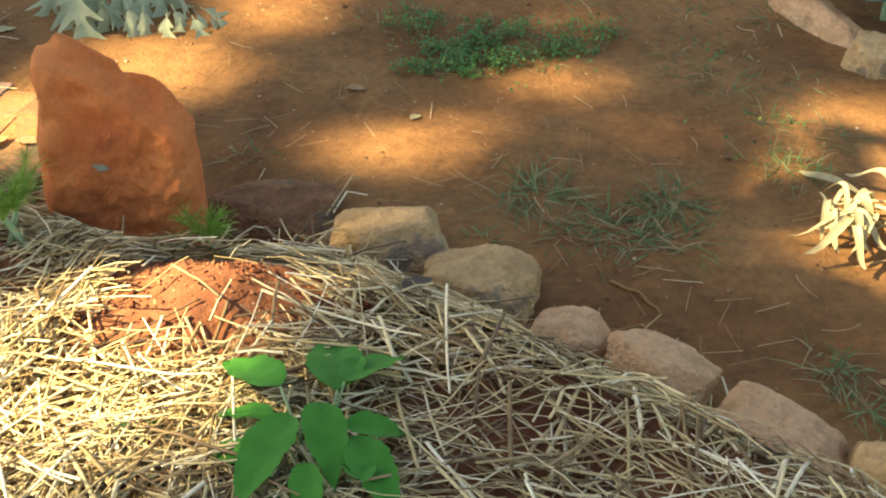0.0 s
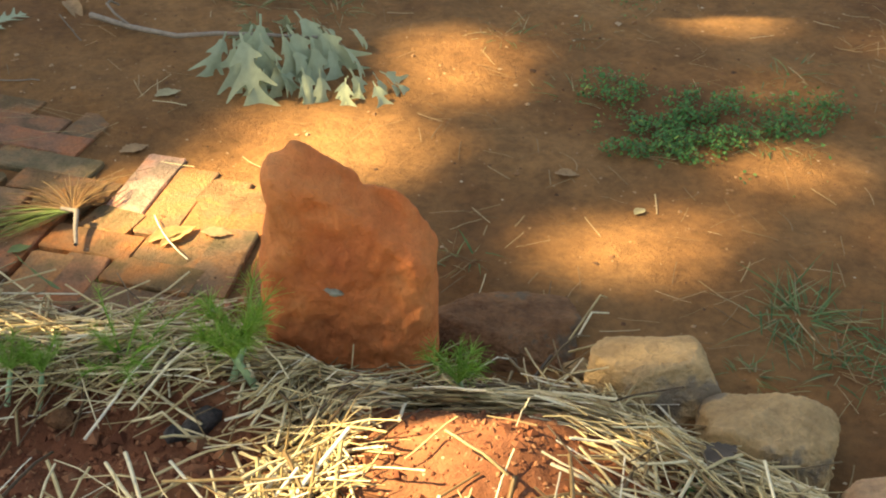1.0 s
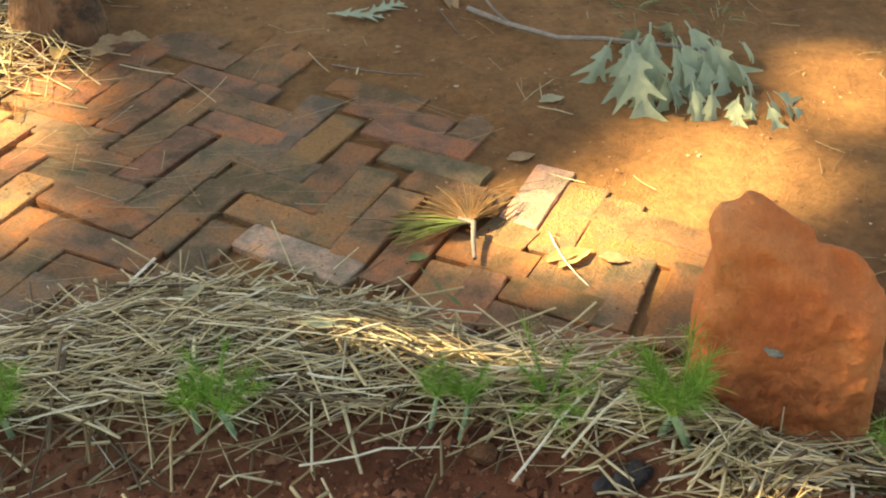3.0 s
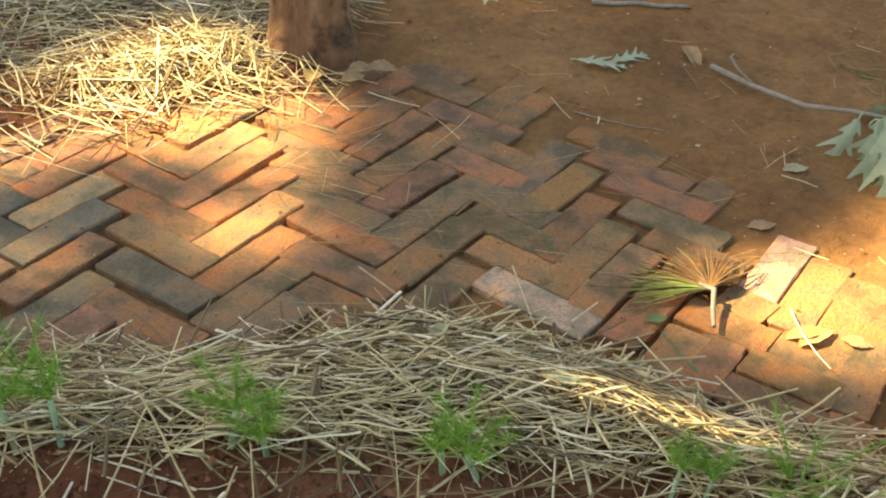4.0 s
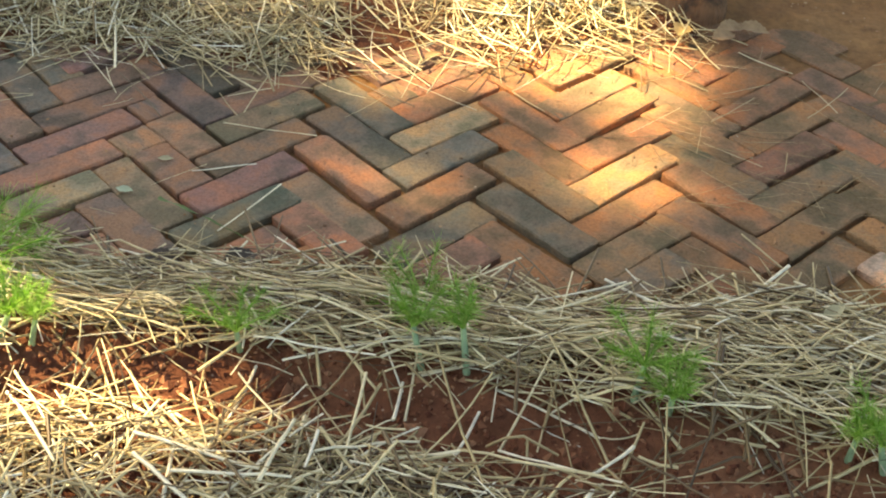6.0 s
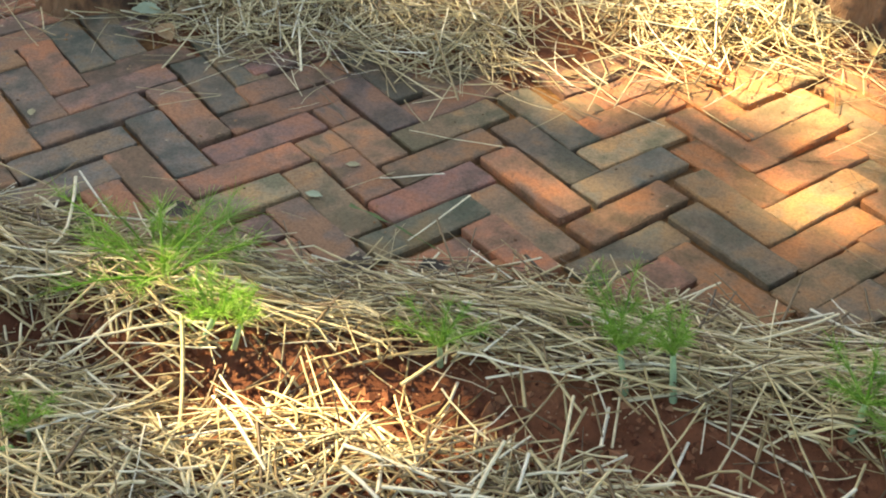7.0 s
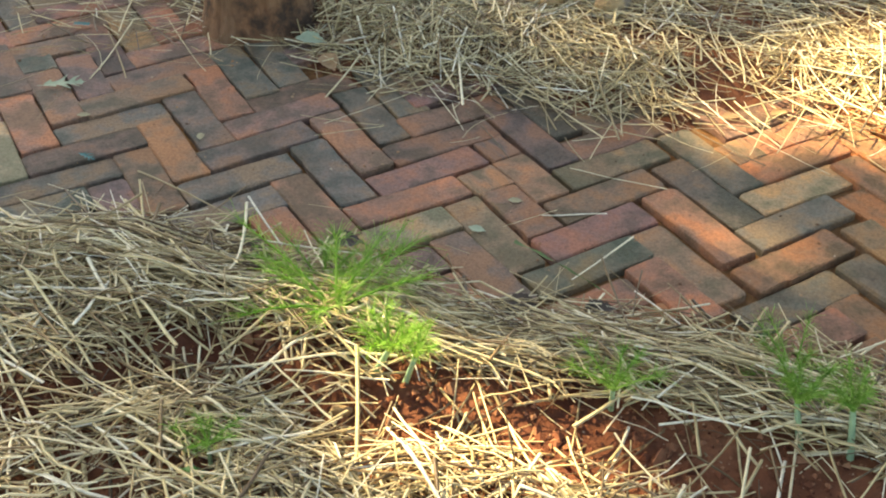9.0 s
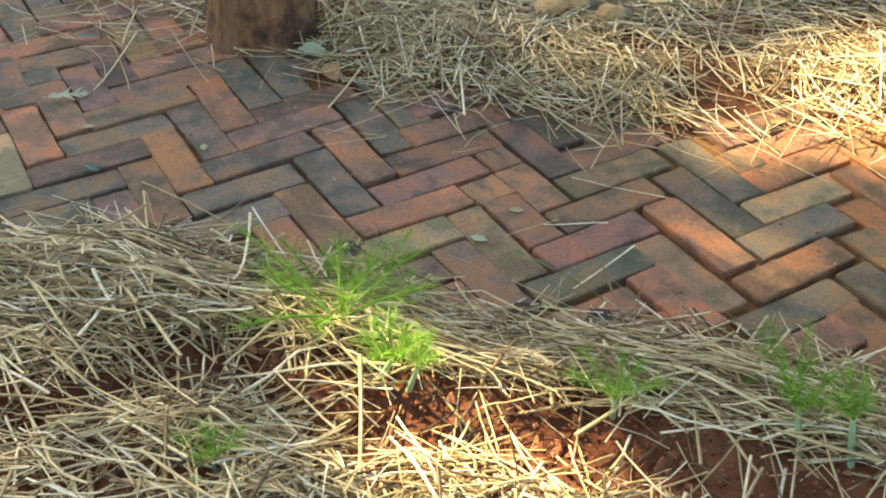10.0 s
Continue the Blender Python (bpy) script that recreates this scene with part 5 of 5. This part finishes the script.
twig([(1.121, 0.955), (1.222, 0.927), (1.323, 0.904)], 0.006, "grey fallen twig on clay")
twig([(1.783, -1.112), (1.841, -1.129), (1.857, -1.164)], 0.0025, "dark fallen twig beside the edging stones", M_NEEDLE)
twig([(1.86, -1.032), (1.879, -1.076), (1.882, -1.12)], 0.003, "thin dark twig on clay", M_NEEDLE)
twig([(1.75, -1.165), (1.782, -1.191)], 0.003, "thin dark twig between the edging stones", M_NEEDLE)
twig([(0.99, 0.468), (1.066, 0.426), (1.141, 0.384)], 0.0015, "dry pine needle bundle on clay")


def pine_tuft():
    x0, y0 = 1.085, -0.125
    ob = thing("pine_tuft", (x0, y0, 0.004), "tuft of brown pine needles with a broken stem on bricks", "pine tuft")
    rng = np.random.default_rng(61)
    stem = np.array([(-0.02, -0.075, 0.006), (-0.012, -0.04, 0.010), (0.0, 0.0, 0.016), (-0.02, 0.012, 0.018)])
    v, f = tubes(stem[None], np.array([[0.003, 0.0035, 0.0045, 0.003]]), 7)
    part("stem", mesh_of("stem", v, f, M_TWIG), ob, "pale broken woody stem")
    t = np.linspace(0, 1, 5)[None, :, None]

    def fan(n, a0, a1, ln, up):
        a = np.radians(rng.uniform(a0, a1, n))
        d = np.stack([np.cos(a), np.sin(a), rng.uniform(0.02, up, n)], axis=1)
        q = np.array([-0.005, 0.004, 0.014]) + d[:, None] * t * (ln * rng.uniform(0.55, 1.1, n))[:, None, None]
        q[..., 2] = np.maximum(q[..., 2] - 0.03 * t[..., 0] ** 2, 0.004)
        return tubes(q, np.full((n, 5), 0.0007), 3)

    v, f = fan(150, 25, 150, 0.112, 0.28)
    part("needles", mesh_of("needles", v, f, M_NEEDLE), ob, "brown pine needles")
    v, f = fan(75, 140, 190, 0.11, 0.22)
    part("needles", mesh_of("needles", v, f, M_NEEDLEG), ob, "green pine needles")
    v, f = fan(14, 150, 195, 0.18, 0.05)
    part("needles", mesh_of("needles", v, f, M_DRYGRASS), ob, "long straw coloured needles")


pine_tuft()


def dry_heap():
    """A withered plant: broad bleached leaves that arch out of a crown and curl over on the ground."""
    x0, y0 = 2.30, -1.05
    rng = np.random.default_rng(66)
    ob = thing("withered_plant", (x0, y0, z_at(x0, y0)), "withered plant with bleached curling leaves on clay", "plant")
    for n in range(30):
        a = radians(rng.normal(-110, 28) if n % 4 else rng.uniform(0, 360))
        ln, w = rng.uniform(0.07, 0.17), rng.uniform(0.003, 0.008)
        t = np.linspace(0, 1, 12)
        rise = rng.uniform(0.008, 0.035)
        bend = rng.normal(0, 0.9)
        head = a + bend * t
        x = np.cumsum(np.cos(head)) * ln / 12 + rng.normal(0, 0.03)
        y = np.cumsum(np.sin(head)) * ln / 12 + rng.normal(0, 0.035)
        z = np.maximum(0.006 + rise * np.sin(np.pi * np.minimum(1.0, t * 1.15)) + rng.uniform(0, 0.015), 0.004)
        half = w * np.sin(np.pi * (0.08 + 0.9 * t)) ** 0.6
        tip = rng.uniform(-0.9, 0.9) * t
        sx, sy, sz = -np.sin(head) * np.cos(tip), np.cos(head) * np.cos(tip), np.sin(tip)
        v = []
        for c in (-1, 0, 1):
            v.append(np.stack([x + c * half * sx, y + c * half * sy, z + c * half * sz + 0.5 * half * abs(c)], axis=1))
        v = np.stack(v, axis=1).reshape(-1, 3)
        v[:, 2] = np.maximum(v[:, 2], 0.002)
        f = [(3 * r + c, 3 * r + c + 1, 3 * r + c + 4, 3 * r + c + 3) for r in range(11) for c in range(2)]
        part("leaf", mesh_of("leaf", v, f, M_PALE), ob)


dry_heap()


# ---- pebbles lying loose ----
def pebble(x, y, size, mat, label, seed, lift=0.3):
    ob = tagged(new("pebble", bm_mesh("pebble", round_rock(seed, (size, size * 0.75, size * 0.6), 10, 2, 0.05), mat)), label, "pebble", "loose pebbles")
    ob.matrix_basis = pose(x, y, z_at(x, y) + size * lift, 0, 0, seed * 40)


pebble(0.761, -0.523, 0.016, M_DARKROCK, "grey pebble in the soil", 3)
pebble(0.848, -0.494, 0.012, M_DARKROCK, "grey pebble in the soil", 4)
pebble(-0.392, -0.506, 0.013, M_TANROCK, "tan pebble in the soil", 5)
pebble(-0.148, -0.525, 0.010, M_TANROCK, "pale pebble in straw", 6)
pebble(0.818, -0.423, 0.014, M_TANROCK, "pale pebble in straw", 7)
pebble(1.568, -0.747, 0.022, M_TANROCK, "pale chip beside a stone", 8)
pebble(1.408, -0.699, 0.022, M_TANROCK, "grey chip between rock and stone", 9)
pebble(-0.351, 0.737, 0.06, M_TANROCK, "grey cobble in the straw border", 10)
pebble(-0.284, 0.71, 0.045, M_TANROCK, "grey cobble in the straw border", 11)
pebble(-0.401, 0.703, 0.045, M_TANROCK, "grey cobble in the straw border", 12)
pebble(0.949, -0.614, 0.02, M_DARKROCK, "dark charred lump in the soil", 13)
pebble(1.092, -0.708, 0.026, M_CHAR, "dark charred lump in the soil", 14)
pebble(1.060, -0.712, 0.015, M_CHAR, "small charred lump in the soil", 15)

# ---- the brick path, brick by brick ----
LONG, WIDE = 0.2035, 0.0675
path_ob = tagged(new("pavement"), "herringbone path of worn red and grey bricks", "path", kind="structure")


def brick_mesh(seed):
    """A worn brick with rounded corners and softened, slightly chipped edges."""
    rng = np.random.default_rng(seed)
    hx, hy = 0.1, WIDE / 2 - 0.0013
    plan = []
    for sx, sy, flip in ((1, 1, 0), (-1, 1, 1), (-1, -1, 0), (1, -1, 1)):
        r = rng.uniform(0.002, 0.009)
        arc = [(hx - r * (1 - math.cos(a)), hy - r * (1 - math.sin(a))) for a in (0.0, 0.8, 1.571)]
        plan += [(sx * x, sy * y) for x, y in (arc[::-1] if flip else arc)]
        if sx == sy:
            cuts = np.sort(rng.uniform(-0.075, 0.075, 4))
            plan += [(x, sy * (hy - abs(rng.normal(0, 0.0011)))) for x in (cuts[::-1] if sy == 1 else cuts)]
    plan = np.array(plan) + rng.normal(0, 0.0005, (len(plan), 2))
    n = len(plan)
    inner = plan - np.sign(plan) * rng.uniform(0.0008, 0.0036, (n, 1))
    rim = rng.uniform(0.0010, 0.0030, n)
    verts = [(x, y, 0.028 + rng.normal(0, 0.0003)) for x, y in inner] + [(x, y, 0.028 - h) for (x, y), h in zip(plan, rim)] + [(x, y, -0.028) for x, y in plan]
    f = [list(range(n))]
    for k in (0, n):
        f += [[k + s, k + n + s, k + n + (s + 1) % n, k + (s + 1) % n] for s in range(n)]
    me = bpy.data.meshes.new("brick")
    me.from_pydata(verts, [], f)
    me.materials.append(M_BRICK)
    return me


BRICKS = [brick_mesh(s) for s in range(500, 520)]
TONES = {
    "R": (0.335, 0.165, 0.105), "O": (0.40, 0.19, 0.095), "D": (0.205, 0.178, 0.122), "T": (0.32, 0.20, 0.105), "P": (0.25, 0.15, 0.10),
    "G": (0.215, 0.158, 0.095), "B": (0.28, 0.155, 0.08), "W": (0.62, 0.40, 0.29), "Y": (0.47, 0.32, 0.16),
}
rng = np.random.default_rng(77)
LAID = []


def lay(x, y, turn, tone, length=0.2):
    """Sets one brick into the path: its middle, the way it runs, its tone and its length."""
    dust = (0.14 if tone in "WY" else 0.40) * float(smooth(-0.1, 0.8, x))
    c = np.array(TONES[tone]) * (1 - dust) + np.array((0.30, 0.148, 0.056)) * dust
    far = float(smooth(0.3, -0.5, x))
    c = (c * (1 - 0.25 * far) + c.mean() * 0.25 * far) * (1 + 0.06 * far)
    dirt = float(smooth(-0.42, 0.0, y - np.interp(x, COVER_X, COVER_Y)))
    c = c * (1 - 0.72 * dirt) + np.array((0.235, 0.122, 0.056)) * 0.72 * dirt
    c = c * rng.uniform(0.88, 1.12) * np.array([1, rng.uniform(0.94, 1.06), rng.uniform(0.92, 1.08)])
    ob = new("brick", BRICKS[rng.integers(len(BRICKS))])
    ob.parent = path_ob
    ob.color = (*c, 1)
    far_on = float(smooth(0.3, 0.9, x))
    slim_by = float(np.interp(x, [0.7, 1.08], [0.99, 0.96])) if turn < 0 and y > -0.05 else 1.0
    lift = rng.normal(-0.0295, 0.0015 - 0.0008 * far_on) - 0.0015 * dirt
    ob.matrix_basis = pose(x, y, lift, 0, 0, turn) @ pose(0, 0, 0, rng.normal(0, 0.75 - 0.35 * far_on), rng.normal(0, 0.4 - 0.2 * far_on), 180 if rng.random() < 0.5 else 0) @ Matrix.Diagonal((length / 0.2, slim_by, 1, 1))
    LAID.append((x, y, turn, length))


lay(-1.317, 0.197, 45.2, "D")
lay(-1.314, 0.201, -44.2, "P")
lay(-1.297, 0.29, 45.2, "P")
lay(-1.179, 0.335, -45.1, "P")
lay(-1.176, 0.149, -45.2, "T")
lay(-1.175, 0.429, -44.8, "T")
lay(-1.171, 0.049, -45.6, "O", 0.193)
lay(-1.17, -0.047, -46.2, "Y")
lay(-1.163, 0.231, -45.3, "P", 0.18)
lay(-1.045, 0.379, 46.4, "R", 0.193)
lay(-1.037, 0.191, 49.7, "P")
lay(-1.035, 0.286, 49.8, "P")
lay(-1.033, 0.096, 48.1, "D", 0.195)
lay(-1.032, -0.001, 46, "P")
lay(-1.027, -0.097, 45.2, "D")
lay(-1.025, -0.193, 45.2, "D")
lay(-0.904, 0.246, -46.3, "O", 0.195)
lay(-0.899, 0.152, -44.1, "G")
lay(-0.897, 0.047, -44.9, "O")
lay(-0.896, 0.333, -44.6, "D")
lay(-0.888, -0.053, -45.9, "B")
lay(-0.881, -0.15, -45.4, "P")
lay(-0.855, 0.392, -46.8, "D")
lay(-0.766, 0.296, 47.7, "B")
lay(-0.765, 0.1, 50.3, "G")
lay(-0.764, 0.203, 49, "R")
lay(-0.753, -0.002, 47.7, "D", 0.195)
lay(-0.733, -0.095, 49.3, "D")
lay(-0.72, -0.222, 48.5, "P")
lay(-0.622, 0.16, -43.7, "R")
lay(-0.62, 0.258, -44.8, "G", 0.192)
lay(-0.618, 0.061, -44.3, "D")
lay(-0.616, 0.35, -45.4, "D")
lay(-0.606, -0.048, -42.8, "O")
lay(-0.601, -0.144, -42.3, "R")
lay(-0.507, 0.388, 46.4, "R", 0.191)
lay(-0.482, 0.3, 47.7, "B")
lay(-0.475, 0.205, 45.6, "B")
lay(-0.474, 0.017, 46.5, "O")
lay(-0.472, 0.113, 48, "R")
lay(-0.465, -0.077, 46.6, "Y")
lay(-0.379, 0.207, 48.8, "P", 0.054)
lay(-0.373, 0.108, 50.4, "O", 0.069)
lay(-0.346, 0.364, -43.9, "G")
lay(-0.335, 0.264, -43.2, "P")
lay(-0.325, -0.03, -44.2, "T")
lay(-0.317, -0.123, -42.1, "P")
lay(-0.305, 0.136, -43, "O", 0.132)
lay(-0.298, 0.042, -43.1, "R", 0.138)
lay(-0.197, 0.31, 48.4, "R", 0.194)
lay(-0.187, 0.221, 48, "T")
lay(-0.18, 0.121, 49.2, "B")
lay(-0.178, 0.022, 49.3, "R")
lay(-0.169, -0.068, 47.6, "D")
lay(-0.157, -0.17, 46.8, "R", 0.192)
lay(-0.04, -0.091, -42.2, "O", 0.152)
lay(-0.036, 0.279, -44.2, "D")
lay(-0.033, -0.022, -43.7, "T")
lay(-0.03, 0.083, -44, "O")
lay(-0.027, 0.182, -41.6, "G")
lay(0.011, 0.319, 51.5, "T", 0.063)
lay(0.101, 0.328, 47.1, "O")
lay(0.112, 0.239, 47.1, "Y")
lay(0.114, 0.137, 48.1, "D", 0.195)
lay(0.119, 0.035, 49.6, "B")
lay(0.129, -0.06, 48.7, "D", 0.195)
lay(0.245, 0.376, -44.4, "O")
lay(0.25, 0.274, -42.9, "O")
lay(0.264, -0.104, -41, "B")
lay(0.265, 0.181, -43, "O")
lay(0.273, -0.007, -42, "D")
lay(0.274, 0.087, -45.1, "T")
lay(0.337, 0.492, 47.2, "T")
lay(0.342, 0.381, 49.4, "T")
lay(0.379, 0.327, 49.2, "O")
lay(0.396, 0.229, 46.8, "O")
lay(0.407, 0.14, 48.2, "Y")
lay(0.411, 0.038, 48.4, "O")
lay(0.417, -0.057, 48.4, "T")
lay(0.423, -0.148, 48.2, "D")
lay(0.527, 0.279, -44.7, "R")
lay(0.54, 0.18, -44, "D")
lay(0.548, -0.003, -41.5, "P")
lay(0.554, 0.096, -46.8, "R")
lay(0.558, -0.103, -41.5, "B")
lay(0.618, 0.469, 50.2, "B")
lay(0.651, 0.411, 47.6, "B")
lay(0.668, 0.233, 45.2, "R", 0.19)
lay(0.67, 0.325, 46.1, "T")
lay(0.68, -0.077, 48.9, "G")
lay(0.683, 0.138, 46.4, "D")
lay(0.688, 0.043, 47.9, "G")
lay(0.798, 0.453, -44.1, "P")
lay(0.809, 0.361, -45.7, "T")
lay(0.812, 0.268, -45.1, "R")
lay(0.818, 0.177, -45.3, "D")
lay(0.827, -0.102, -46.2, "W")
lay(0.827, 0.08, -44.9, "G")
lay(0.83, -0.012, -44.5, "T")
lay(0.883, 0.466, 49.5, "T")
lay(0.896, 0.278, 50.3, "D")
lay(0.917, 0.095, 49.4, "B", 0.217)
lay(0.914, 0.2, 47.1, "G")
lay(0.925, 0.005, 50.5, "T", 0.222)
lay(0.958, -0.057, 49.1, "T")
lay(0.974, -0.267, 51.5, "T")
lay(0.989, -0.132, 49.3, "O")
lay(1.018, -0.293, 51.5, "R")
lay(1.092, -0.181, -42.5, "O", 0.142)
lay(1.122, -0.374, -42.5, "R")
lay(1.134, -0.135, -48.8, "T", 0.08)
lay(1.139, -0.469, 51.5, "R")
lay(1.145, -0.302, -42.5, "B", 0.136)
lay(1.191, -0.258, -42.5, "T", 0.109)
lay(1.209, -0.047, 51.1, "W", 0.184)
lay(1.238, -0.118, 51, "T")
lay(1.243, -0.310, 53.5, "G", 0.176)
lay(1.275, -0.175, 51.5, "T")
lay(1.310, -0.362, 53.5, "B")
lay(1.351, -0.179, -46.6, "O")
lay(1.366, -0.265, -42.5, "B")

lay(1.045, 0.346, -43.2, "B", 0.184)
lay(1.065, 0.260, -43.4, "P", 0.195)
lay(1.079, 0.174, -43.2, "R", 0.195)
lay(1.083, 0.088, -43.7, "D", 0.183)
lay(1.093, -0.000, -43.2, "B", 0.170)
lay(1.086, -0.037, -45.5, "T", 0.084)
lay(1.169, 0.173, 45.2, "D", 0.113)

def taken(x, y, slack):
    """Whether a laid brick covers the place, but for so much of its rim."""
    for bx, by, turn, length in LAID:
        c, s = math.cos(radians(turn)), math.sin(radians(turn))
        u, v = (x - bx) * c + (y - by) * s, (y - by) * c - (x - bx) * s
        if abs(u) < length / 2 - slack and abs(v) < 0.034 - slack:
            return True
    return False


def drifted(a, b):
    """The laying drifts a little from a true grid along the path."""
    q = np.array([1, a, b, a * a, a * b, b * b, a**3])
    return float(q @ [0.0177, 1.0096, -0.0864, -0.01, -0.0547, 0.0023, -0.0217]), float(q @ [0.0814, 0.0289, 0.994, -0.016, -0.0543, -0.0941, -0.0114])


# the rest of the herringbone, towards the ends and under the straw
for m in range(-8, 7):
    for k in range(-10, 11):
        for kind in "VH":
            u, v = (WIDE / 2, LONG / 2) if kind == "V" else (LONG / 2, -WIDE / 2)
            a, b = m * LONG * math.sqrt(2) + (u - v) / math.sqrt(2), k * WIDE * math.sqrt(2) + (u + v) / math.sqrt(2)
            x, y = drifted(a, b)
            if not (-2.3 < x < (1.12 if y > -0.3 else 1.55) and near_edge(x) - 0.09 < y < min(far_edge(x) + 0.09, 0.8)):
                continue
            if y > np.interp(x, COVER_X, COVER_Y) + 0.10 or (x > 1.15 and y < -0.62):
                continue
            turn = -44 if kind == "V" else 47
            c, s = math.cos(radians(turn)), math.sin(radians(turn))
            if any(taken(x + p * c - q * s, y + p * s + q * c, 0.008 if x > 0.75 else 0.016) for p in (-0.095, -0.05, 0, 0.05, 0.095) for q in (-0.026, 0, 0.026)):
                continue
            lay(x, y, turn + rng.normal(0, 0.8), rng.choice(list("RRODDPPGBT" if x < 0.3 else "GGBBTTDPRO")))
